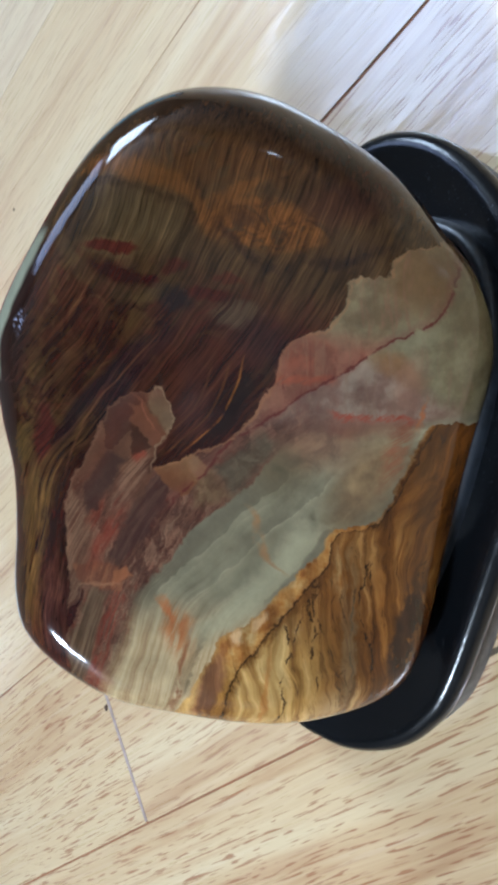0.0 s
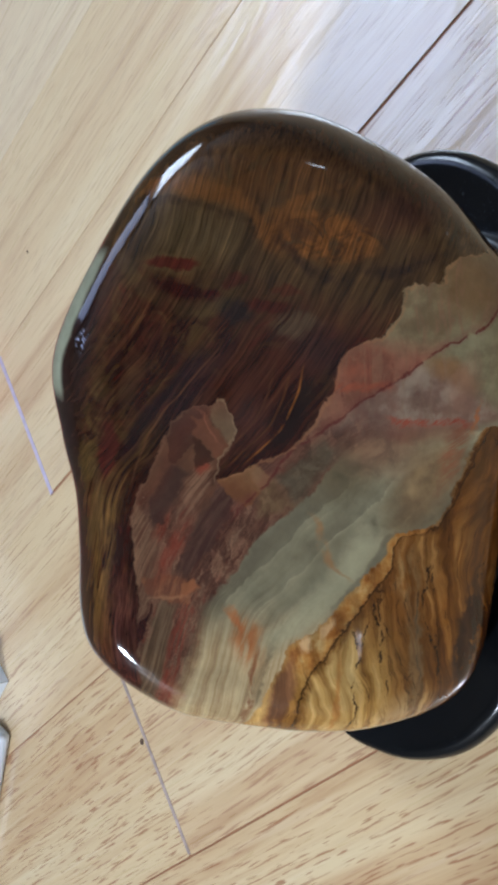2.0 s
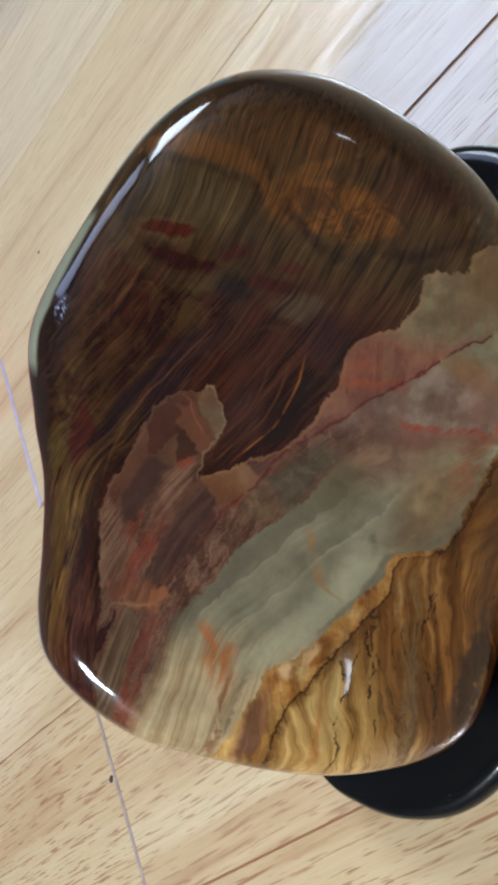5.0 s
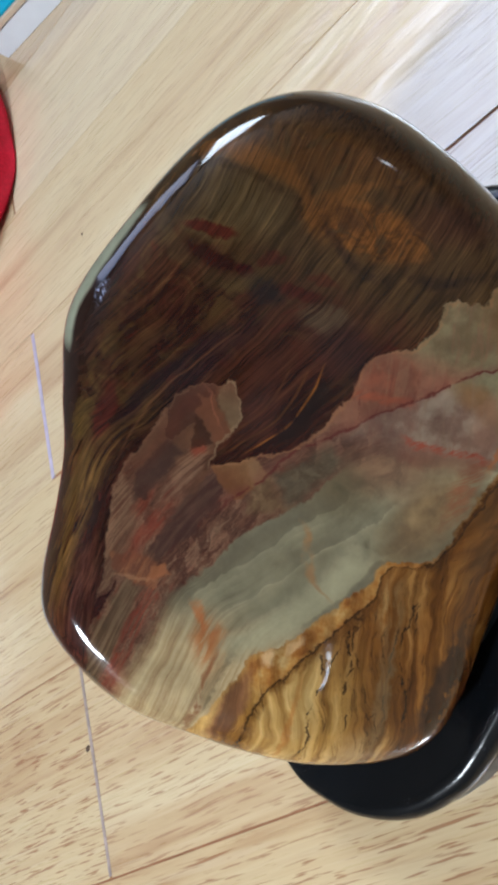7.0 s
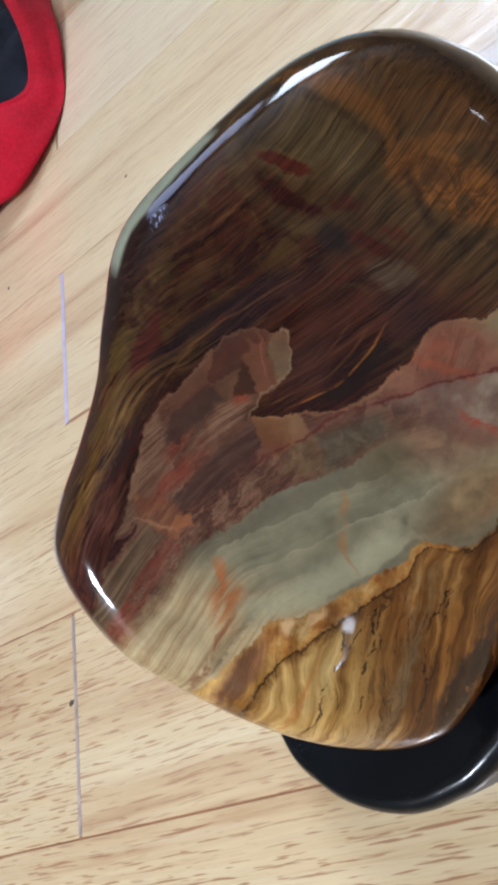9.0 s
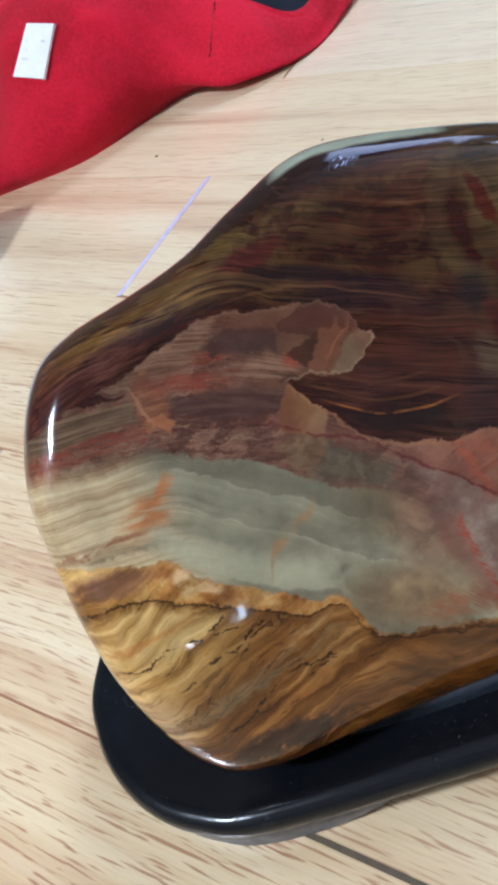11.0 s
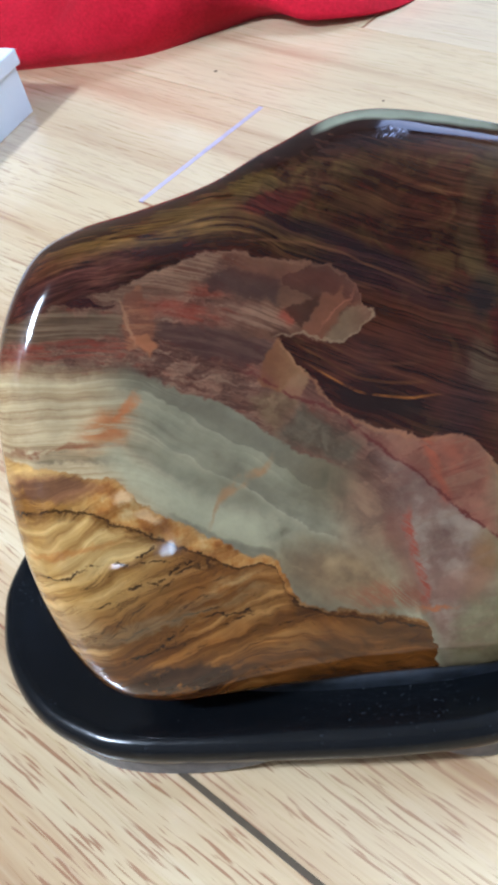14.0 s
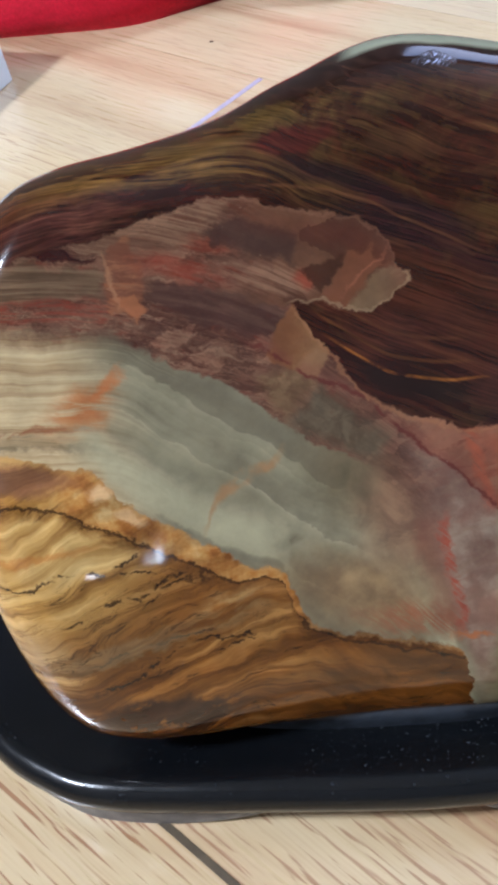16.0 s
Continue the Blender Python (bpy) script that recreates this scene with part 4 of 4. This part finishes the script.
    k.put(low_part.inputs["Normal"], k.b.inputs["Normal"].links[0].from_socket)
    under = k.n("MixShader")
    k.put(under.inputs[0], foot_on)
    k.put(under.inputs[1], k.b.outputs[0])
    k.put(under.inputs[2], low_part.outputs[0])
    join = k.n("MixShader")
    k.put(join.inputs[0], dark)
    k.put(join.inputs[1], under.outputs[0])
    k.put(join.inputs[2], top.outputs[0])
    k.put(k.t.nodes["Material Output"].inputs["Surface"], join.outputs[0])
    return k.m


STONE = stone_material()


# ---- building helpers ----
def mesh_ob(name, bm, mat, smooth=False):
    me = bpy.data.meshes.new(name)
    bm.normal_update()
    bm.to_mesh(me)
    bm.free()
    if smooth:
        for p in me.polygons:
            p.use_smooth = True
    if mat:
        me.materials.append(mat)
    return new(name, me)


def part(name, bm, material, parent, label="", smooth=False):
    ob = mesh_ob(name, bm, material, smooth)
    ob.parent = parent
    if label:
        tagged(ob, label)
    return ob


def box(x0, x1, y0, y1, z0, z1, bevel=0.0, seg=2):
    bm = bmesh.new()
    bmesh.ops.create_cube(bm, size=1)
    bmesh.ops.scale(bm, vec=(x1 - x0, y1 - y0, z1 - z0), verts=bm.verts)
    bmesh.ops.translate(bm, vec=((x0 + x1) / 2, (y0 + y1) / 2, (z0 + z1) / 2), verts=bm.verts)
    if bevel:
        bmesh.ops.bevel(bm, geom=bm.edges[:], offset=bevel, segments=seg, profile=0.5, affect="EDGES")
    return bm


def periodic(pts, n):
    """n points on a closed smooth curve through pts."""
    out, m = [], len(pts)
    P = [Vector(p) for p in pts]
    for i in range(n):
        s = i / n * m
        k, f = int(s), s - int(s)
        a, b, c, d = P[(k - 1) % m], P[k % m], P[(k + 1) % m], P[(k + 2) % m]
        out.append(0.5 * ((2 * b) + (c - a) * f + (2 * a - 5 * b + 4 * c - d) * f * f + (3 * b - a - 3 * c + d) * f ** 3))
    return out


def rings(loops, cap_first=True, cap_last=True):
    """A mesh through closed loops of equal length."""
    bm = bmesh.new()
    rows = [[bm.verts.new(p) for p in loop] for loop in loops]
    n = len(rows[0])
    for a, b in zip(rows, rows[1:]):
        for i in range(n):
            bm.faces.new((a[i], a[(i + 1) % n], b[(i + 1) % n], b[i]))
    if cap_first:
        bm.faces.new(rows[0][::-1])
    if cap_last:
        bm.faces.new(rows[-1])
    bmesh.ops.recalc_face_normals(bm, faces=bm.faces)
    return bm


# ---- room ----
X0, X1, Y0, Y1, ZC = -2.2, 2.6, -2.0, 1.6, 2.6


def wall(name, axis, at, thick, lo, hi, *holes):
    """A wall with thickness and window openings (lo, hi, z0, z1), in order along it."""
    root = new(name)
    tagged(root, "plain grey-beige plastered room wall", "wall", kind="structure")
    top, cells, x = ZC + 0.08, [], lo
    for a, b, c, d in holes:
        cells += [(x, a, 0, top), (a, b, 0, c), (a, b, d, top)]
        x = b
    for a, b, c, d in cells + [(x, hi, 0, top)]:
        bm = box(a, b, at, at + thick, c, d) if axis == "y" else box(at, at + thick, a, b, c, d)
        part("wall_panel", bm, PLASTER, root)
    return root


wall("wall_north", "y", Y1, 0.12, X0, X1, (0.30, 0.98, 1.31, 2.35), (1.15, 2.25, 1.15, 2.35))
wall("wall_south", "y", Y0 - 0.12, 0.12, X0, X1, (1.59, 1.81, 1.03, 1.37))
wall("wall_east", "x", X1, 0.12, Y0 - 0.12, Y1 + 0.12)
wall("wall_west", "x", X0 - 0.12, 0.12, Y0 - 0.12, Y1 + 0.12)
bm = box(X0 - 0.12, X1 + 0.12, Y0 - 0.12, Y1 + 0.12, ZC + 0.08, ZC + 0.16)
tagged(mesh_ob("ceiling", bm, CEILING), "plain off-white ceiling over the room", "ceiling", kind="structure")
tagged(mesh_ob("floor", box(X0 - 0.12, X1 + 0.12, Y0 - 0.12, Y1 + 0.12, -0.06, -0.0006), JOINT), "dark sub-floor under the planks", "floor", kind="structure")

# ---- stone ----
LEAN = radians(40)
stone_pose = Matrix.Translation((0.08, 0.065, 0.105)) @ Matrix(((1, 0, 0), (0, math.sin(LEAN), -math.cos(LEAN)), (0, math.cos(LEAN), math.sin(LEAN)))).to_4x4()
# outline across the face: width axis, height axis
GIRTH = [(0.1107, 0.0200), (0.1045, 0.0465), (0.0839, 0.0674), (0.0479, 0.0830), (0.0091, 0.0930), (-0.0202, 0.0862), (-0.0416, 0.0785), (-0.0642, 0.0742), (-0.0852, 0.0712),
         (-0.1000, 0.0645), (-0.1115, 0.0480), (-0.1190, 0.0260), (-0.1200, 0.0000), (-0.1185, -0.0240), (-0.1120, -0.0550), (-0.1000, -0.0785), (-0.0810, -0.0880), (-0.0420, -0.0890),
         (0.0060, -0.0890), (0.0400, -0.0870), (0.0640, -0.0740), (0.0790, -0.0560), (0.0939, -0.0354), (0.1050, -0.0080)]


# gentle swells in the polished face: place, width, height
SWELLS = [(-0.0895, -0.0370, 0.0155, 0.0064), (0.045, -0.059, 0.008, 0.0012), (-0.029, 0.054, 0.008, 0.0010), (0.011, 0.023, 0.008, 0.0008)]


def ramp(x):
    """0 below, x above, rounded at the bend."""
    return 0.5 * (x + math.sqrt(x * x + 0.0004))


def girth_depth(x):
    """How far behind the face its widest line runs: less at the left end."""
    f = min(1.0, max(0.0, -x / 0.11))
    return -0.018 + 0.014 * f * f * (3 - 2 * f)


def stone_depth(x, t, s, r, front):
    g = girth_depth(x)
    if front:
        base = 0.003 + 0.32 * ramp(-x - 0.025) + 0.08 * ramp(x - 0.01) - 0.3 * t * t - 0.13 * max(0.0, -t - 0.035)
        base += sum(h * math.exp(-((x - a) ** 2 + (t - b) ** 2) / (2 * w * w)) for a, b, w, h in SWELLS)
        soft = noise.noise(Vector((x * 26, t * 26, 3.3))) * 0.0012
        k = max(0.0, 1 - (1 - s) * r / 0.026)
        edge = math.sqrt(max(0.0, 1 - k * k))
        return (base + soft) * edge + g * (1 - edge)
    return g - 0.042 * (1 - s ** 2.6) ** 0.5


def petrified_stone():
    n = 220
    line = [Vector((p.x * (1.008 if p.x > 0 else 0.992), p.y * (1.0 + 2.5 * (-0.004 - girth_depth(p.x)) if p.y > 0 else 1.008), 0)) for p in periodic([(x, y, 0) for x, y in GIRTH], n)]
    floor_z = 0.0215
    loops = []
    ks = [(1 - (1 - i / 44) ** 2.0, True) for i in range(1, 45)] + [(1 - (j / 30) ** 2.2, False) for j in range(1, 30)]
    for s, front in ks:
        loop = []
        for p in line:
            x, t = p.x * s, p.y * s
            w = stone_pose @ Vector((x, t, stone_depth(x, t, s, p.length, front)))
            w.z = max(w.z, floor_z)
            loop.append(stone_pose.inverted() @ w)
        loops.append(loop)
    ob = mesh_ob("polished_stone", rings(loops), STONE, True)
    ob.matrix_world = stone_pose
    return tagged(ob, "polished brown, red and pale green petrified stone leaning on its stand", "stone")


petrified_stone()

# ---- stand ----
RIM = [(0.0400, -0.0048), (0.0830, -0.0055), (0.1150, -0.0020), (0.1450, 0.0110), (0.1729, 0.0370), (0.1870, 0.0600), (0.1930, 0.0840), (0.1900, 0.1070), (0.1780, 0.1250), (0.1500, 0.1400),
       (0.1000, 0.1490), (0.0400, 0.1490), (-0.0200, 0.1400), (-0.0600, 0.1150), (-0.0750, 0.0800), (-0.0740, 0.0562), (-0.0676, 0.0368), (-0.0547, 0.0184), (-0.0380, 0.0060), (-0.0150, -0.0020)]


def inset(line, d):
    n, out = len(line), []
    for i in range(n):
        t = (line[(i + 1) % n] - line[i - 1]).normalized()
        out.append(line[i] + Vector((-t.y, t.x, 0)) * d)
    return out


def at_z(line, z):
    return [Vector((p.x, p.y, z)) for p in line]


def oval(cx, cy, a, b, z, n, p=2.6):
    out = []
    for i in range(n):
        u = 2 * math.pi * i / n - math.pi / 2
        c, s = math.cos(u), math.sin(u)
        out.append(Vector((cx + a * math.copysign(abs(c) ** (2 / p), c), cy + b * math.copysign(abs(s) ** (2 / p), s), z)))
    return out


def display_stand():
    root = tagged(new("display_stand"), "black lacquered wooden display stand with rounded rim on short feet", "stand")
    n = 160
    line = periodic([(x, y, 0) for x, y in RIM], n)
    prof = [(0.020, 0.012), (0.006, 0.012), (0.0022, 0.0128), (0.0004, 0.0150), (0.0, 0.0178), (0.0006, 0.0206), (0.0025, 0.0230), (0.0050, 0.0240), (0.0080, 0.0238), (0.0120, 0.0226), (0.0180, 0.0212), (0.0250, 0.0206)]
    part("plate", rings([at_z(inset(line, d), z) for d, z in prof]), LACQUER, root, smooth=True)
    cx, cy, a, b = 0.068, 0.066, 0.094, 0.0485
    ring = []
    for d, z in [(0.0, 0.0), (0.0, 0.65), (-0.0012, 0.94), (-0.0035, 1.0), (-0.0055, 0.9), (-0.006, 0.0)]:
        ring.append([Vector((p.x, p.y, 0.020 + z * (0.0030 + 0.0052 * min(1.0, max(0.0, (p.x + 0.03) / 0.09))))) for p in oval(cx, cy, a + d, b + d, 0, n)])
    part("collar", rings(ring, False, False), DUSTY, root, "dusty raised ring round the stone", smooth=True)
    bottom = inset(line, 0.0035)
    part("apron", rings([at_z(inset(line, d), z) for d, z in ((0.0045, 0.0122), (0.0040, 0.0112), (0.0042, 0.0090), (0.0105, 0.0090), (0.0105, 0.0122))], False, False), DULL, root, "dull grey-brown apron")
    spans = [(0.78, 1.0), (0.062, 0.30), (0.42, 0.52), (0.60, 0.70)]
    for lo, hi in spans:
        i0, i1 = round(lo * n), round(hi * n)
        outer = [bottom[i % n] for i in range(i0, i1)]
        inner = [p for p in inset(line, 0.011)]
        inner = [inner[i % n] for i in range(i0, i1)]
        bm = bmesh.new()
        rows = []
        m = len(outer)
        for j, (o, q) in enumerate(zip(outer, inner)):
            e = min(j, m - 1 - j)
            z0 = 0.0092 * max(0.0, 1 - e / 5) ** 2
            rows.append([bm.verts.new((o.x, o.y, z0)), bm.verts.new((o.x, o.y, 0.0125)), bm.verts.new((q.x, q.y, 0.0125)), bm.verts.new((q.x, q.y, z0))])
        for p, q in zip(rows, rows[1:]):
            for k in range(4):
                bm.faces.new((p[k], p[(k + 1) % 4], q[(k + 1) % 4], q[k]))
        bm.faces.new(rows[0])
        bm.faces.new(rows[-1][::-1])
        bmesh.ops.recalc_face_normals(bm, faces=bm.faces)
        part("foot", bm, DULL, root, "dull grey-brown foot")
    return root


display_stand()


# ---- things beyond the stone ----
def lidded_box():
    root = tagged(new("lidded_box"), "white cardboard box with a shallow lid on the floor", "box")
    part("body", box(-0.14, 0, 0, 0.132, 0.0, 0.037, 0.001), WHITE_CARD, root)
    part("lid", box(-0.143, 0.003, -0.003, 0.135, 0.036, 0.0475, 0.0012), WHITE_CARD, root)
    root.matrix_world = pose(-0.2100, 0.3935, 0, 0, 0, -25)
    return root


lidded_box()


def white_bar():
    bm = box(-0.12, 0, 0, 0.024, 0, 0.010, 0.0045, 4)
    ob = mesh_ob("remote_control", bm, WHITE_CARD, True)
    ob.matrix_world = pose(-0.2460, 0.3800, 0, 0, 0, -3)
    return tagged(ob, "slim white plastic remote control on the floor", "remote")


white_bar()


def teal_box():
    root = tagged(new("storage_box"), "white storage box with beige rim and teal top", "box")
    part("body", box(0.002, 0.298, 0.002, 0.198, 0, 0.022, 0.001), WHITE_CARD, root)
    part("shadow_gap", box(0.004, 0.296, 0.004, 0.196, 0.0215, 0.0245), NAVY, root, "dark slab painted as the shade under the lid")
    part("rim", box(-0.001, 0.301, -0.001, 0.201, 0.0235, 0.0285, 0.001), BEIGE, root)
    part("top", box(0.002, 0.298, 0.002, 0.198, 0.0280, 0.0305, 0.001), TEAL, root)
    root.matrix_world = pose(0.195, 0.646, 0, 0, 0, -50)
    return root


teal_box()


def red_bag():
    root = tagged(new("cloth_bag"), "slumped red fabric bag with open mouth, dark cloth inside", "bag")
    foot = [(0.190, 0.700), (0.178, 0.642), (0.138, 0.587), (0.100, 0.560), (0.050, 0.556), (0.008, 0.576), (-0.030, 0.566), (-0.090, 0.550), (-0.155, 0.561), (-0.240, 0.584), (-0.330, 0.636), (-0.330, 0.720), (-0.220, 0.730), (-0.140, 0.700), (-0.110, 0.760), (-0.060, 0.850), (0.040, 0.880), (0.150, 0.820)]
    mouth = [(0.187, 0.702, 0.052), (0.171, 0.650, 0.040), (0.146, 0.612, 0.026), (0.117, 0.592, 0.020), (0.090, 0.606, 0.034), (0.045, 0.640, 0.070), (0.010, 0.648, 0.096), (-0.010, 0.652, 0.104), (-0.025, 0.656, 0.108), (-0.035, 0.664, 0.110), (-0.042, 0.676, 0.110), (-0.045, 0.690, 0.110), (-0.045, 0.705, 0.110), (-0.042, 0.725, 0.112), (-0.035, 0.750, 0.115), (-0.010, 0.790, 0.118), (0.050, 0.810, 0.110), (0.130, 0.780, 0.080)]
    n = 216
    base, rim = periodic([(x, y, 0) for x, y in foot], n), periodic(mouth, n)
    loops = []
    for k in range(19):
        s = k / 18
        loop = []
        for a, b in zip(base, rim):
            p = a.lerp(b, s)
            span = (b - a).length
            out = (a - b).normalized() * (0.006 * math.sin(math.pi * min(1.0, s * 3)) - 0.030 * max(0.0, 1 - s * 9)) if s < 0.34 else Vector()
            h = b.z * (1 - (1 - s) ** (1.6 + 6 * span))
            q = Vector((p.x * 11, p.y * 11, 2.0))
            w = (noise.noise(q) * 0.010 + noise.noise(q * 2.9) * 0.003) * min(1.0, 4 * s) * (1 - 0.6 * s)
            f = min(1.0, max(0.0, (-0.085 - p.x) / 0.05))
            h *= 1 - 0.55 * f * f * (3 - 2 * f)
            loop.append(Vector((p.x + out.x, p.y + out.y, max(0.0, h + w))))
        loops.append(loop)
    c = sum(rim, Vector()) / n
    for d, z in ((0.02, 0.002), (0.05, 0.0), (0.07, -0.012), (0.09, -0.04)):
        loops.append([Vector((p.x + (c.x - p.x) * d, p.y + (c.y - p.y) * d, max(0.004, p.z + z))) for p in rim])
    part("shell", rings(loops, True, False), RED, root, smooth=True)
    loops = []
    for s in (0.93, 0.84, 0.72, 0.58, 0.42, 0.26, 0.10):
        loop = []
        for p in rim:
            q = c + (p - c) * s
            fold = noise.noise(Vector((q.x * 24, q.y * 24, 1.0))) * 0.016 + abs(noise.noise(Vector((q.x * 42, q.y * 42, 5.0)))) * 0.018
            loop.append(Vector((q.x, q.y, max(0.006, p.z * s + c.z * (1 - s) - 0.022 + fold))))
        loops.append(loop)
    part("dark_lining_cloth", rings(loops, False, True), NAVY, root, "crumpled blue-black cloth", smooth=True)
    # sewn-on paper tag with two lines of print, and a side seam
    n3 = Vector((-0.05, -0.73, 0.66)).normalized()
    tl, tr, br, bl = Vector((-0.0683, 0.6067, 0.0957)), Vector((-0.0497, 0.6005, 0.0887)), Vector((-0.0727, 0.5791, 0.0646)), Vector((-0.0940, 0.5897, 0.0722))

    def sheet(a0, a1, b0, b1, lift, thick):
        bm = bmesh.new()
        for h in (lift, lift + thick):
            for i, j in ((a0, b0), (a1, b0), (a1, b1), (a0, b1)):
                bm.verts.new(tl.lerp(tr, i).lerp(bl.lerp(br, i), j) + n3 * h)
        w = list(bm.verts)
        for f in ((3, 2, 1, 0), (4, 5, 6, 7), (0, 1, 5, 4), (1, 2, 6, 5), (2, 3, 7, 6), (3, 0, 4, 7)):
            bm.faces.new([w[i] for i in f])
        bmesh.ops.recalc_face_normals(bm, faces=bm.faces)
        return bm

    tag = part("paper_tag", sheet(0, 1, 0, 1, 0.0, 0.0040), PAPER, root, "white rectangular paper tag")
    for i, (c0, c1) in enumerate(((0.15, 0.8), (0.2, 0.7), (0.15, 0.85))):
        part("print_bar", sheet(c0, c1, 0.30 + 0.17 * i, 0.35 + 0.17 * i, 0.0040, 0.0003), PRINT, tag)
    for i in range(11):
        f = i / 10
        a = Vector((0.0606, 0.6078, 0.0470)).lerp(Vector((0.0434, 0.5794, 0.0258)), f)
        st = box(-0.0006, 0.0006, -0.0011, 0.0011, -0.0004, 0.0012)
        bmesh.ops.transform(st, matrix=pose(a.x + 0.0005 * (i % 2), a.y, a.z + 0.001, 38, 0, -45), verts=st.verts)
        part("stitch", st, THREAD, root)
    return root


red_bag()


def rough_rock():
    bm = bmesh.new()
    bmesh.ops.create_icosphere(bm, subdivisions=5, radius=1)
    for v in bm.verts:
        d = 1 + 0.28 * noise.noise(v.co * 1.7) + 0.10 * noise.noise(v.co * 5) + 0.04 * noise.noise(v.co * 13)
        v.co = Vector((v.co.x * d * 0.060, v.co.y * d * 0.045, max(-0.036, v.co.z * d * 0.050)))
    ob = mesh_ob("rough_rock", bm, ROCK, True)
    ob.matrix_world = pose(-0.185, 0.800, 0.036, 0, 0, 20)
    return tagged(ob, "rough grey-brown unpolished rock behind the bag", "rock")


rough_rock()

# ---- floor planks ----
PLANK_DIR = radians(140.25)
LINES = [0.1209, 0.0009, -0.1241, -0.2499, -0.3670, -0.4770, -0.5970]
GAPS = {0.0009: 0.0013, -0.1241: 0.0010, -0.2499: 0.0020, -0.3670: 0.0006, -0.4770: 0.0005}
while LINES[0] < 3.6:
    LINES.insert(0, LINES[0] + 0.12)
while LINES[-1] > -3.6:
    LINES.append(LINES[-1] - 0.12)
floor_ob = bpy.data.objects["floor"]
turn = Matrix.Rotation(PLANK_DIR, 4, "Z")


def plank_mesh(w, ln, mat=PLANK):
    bm = box(0, ln, 0, w, -0.012, 0)
    me = bpy.data.meshes.new("plank")
    bm.to_mesh(me)
    bm.free()
    me.materials.append(mat)
    return me


def trimmed(w, ln, here):
    """A board sawn off along the walls."""
    bm = box(0, ln, 0, w, -0.012, 0)
    bmesh.ops.transform(bm, matrix=here, verts=bm.verts)
    for co, no in (((X0, 0, 0), (-1, 0, 0)), ((X1, 0, 0), (1, 0, 0)), ((0, Y0, 0), (0, -1, 0)), ((0, Y1, 0), (0, 1, 0))):
        cut = bmesh.ops.bisect_plane(bm, geom=bm.verts[:] + bm.edges[:] + bm.faces[:], plane_co=co, plane_no=no, clear_outer=True)
        edges = [g for g in cut["geom_cut"] if isinstance(g, bmesh.types.BMEdge)]
        if edges:
            bmesh.ops.holes_fill(bm, edges=edges)
    if not bm.faces:
        bm.free()
        return None
    bmesh.ops.transform(bm, matrix=here.inverted(), verts=bm.verts)
    bm.normal_update()
    me = bpy.data.meshes.new("plank")
    bm.to_mesh(me)
    bm.free()
    me.materials.append(PLANK)
    return me


plank_cache = {}
for r, (va, vb) in enumerate(zip(LINES, LINES[1:])):
    even = (r - LINES.index(0.0009)) % 2 == 0
    ga, gb = GAPS.get(va, 0.0007) / 2, GAPS.get(vb, 0.0007) / 2
    for k in range(-4, 4):
        u0 = (0.285 if even else -0.315) + 1.2 * k
        ga = GAPS.get(va, 0.0007) / 2
        if abs(va + 0.2499) < 0.001 and abs(u0 - 0.285) < 0.01:
            ga = -0.0009  # this board sits tight against its neighbour
        w = round(va - vb - ga - gb, 4)
        mid = turn @ Vector((u0 + 0.6, (va + vb) / 2, 0))
        if not (X0 - 0.7 < mid.x < X1 + 0.7 and Y0 - 0.7 < mid.y < Y1 + 0.7):
            continue
        if w not in plank_cache:
            plank_cache[w] = plank_mesh(w, 1.1975)
        light = abs(va + 0.477) < 0.01 and abs(u0 + 0.915) < 0.01
        here = turn @ Matrix.Translation((u0, vb + gb, 0))
        ends = [here @ Vector((x, y, 0)) for x in (0, 1.1975) for y in (0, w)]
        if all(X0 < p.x < X1 and Y0 < p.y < Y1 for p in ends):
            ob = new("plank", plank_mesh(w, 1.1975, PALE_PLANK if light else SMOOTH_PLANK) if light or -0.7 < va < -0.2 else plank_cache[w])
        else:
            me = trimmed(w, 1.1975, here)
            if not me:
                continue
            ob = new("plank", me)
        ob.parent = floor_ob
        ob.matrix_world = turn @ Matrix.Translation((u0, vb + gb, 0))
        if abs(u0 - 0.285) < 0.01 and -0.3 < va < 0.1:
            far = va < -0.2
            strip = part("joint_strip", box(-0.0034 if far else -0.0026, 0.0001, 0.001, w - 0.001, -0.003, 0.0002), LILAC if far else FILLER, floor_ob, "pale lilac filler strip in a board end joint" if far else "grey-brown filler strip in a board end joint")
            strip.matrix_world = ob.matrix_world.copy()

seam = part("joint_strip", box(-0.60, 0.015, -0.0003, 0.0021, -0.003, 0.0002), GAP_SHADE, floor_ob, "dark strip standing for the shade in an open board joint")
seam.matrix_world = turn.copy()


def knot(x, y, r):
    bm = bmesh.new()
    ring = [bm.verts.new((x + r * (1 + 0.4 * noise.noise(Vector((x * 90, a, 0)))) * math.cos(a * math.pi / 6), y + 0.8 * r * (1 + 0.4 * noise.noise(Vector((y * 90, a, 3)))) * math.sin(a * math.pi / 6), 0.00025)) for a in range(12)]
    bm.faces.new(ring)
    bmesh.ops.extrude_face_region(bm, geom=bm.faces[:])
    for w in ring:
        w.co.z = -0.0005
    bmesh.ops.recalc_face_normals(bm, faces=bm.faces)
    return part("knot", bm, KNOT, floor_ob, "small dark knot in the wood")


for x, y, r in ((-0.175, 0.2398, 0.0022), (-0.0187, 0.5235, 0.0013), (0.0958, 0.4429, 0.0010)):
    knot(x, y, r)
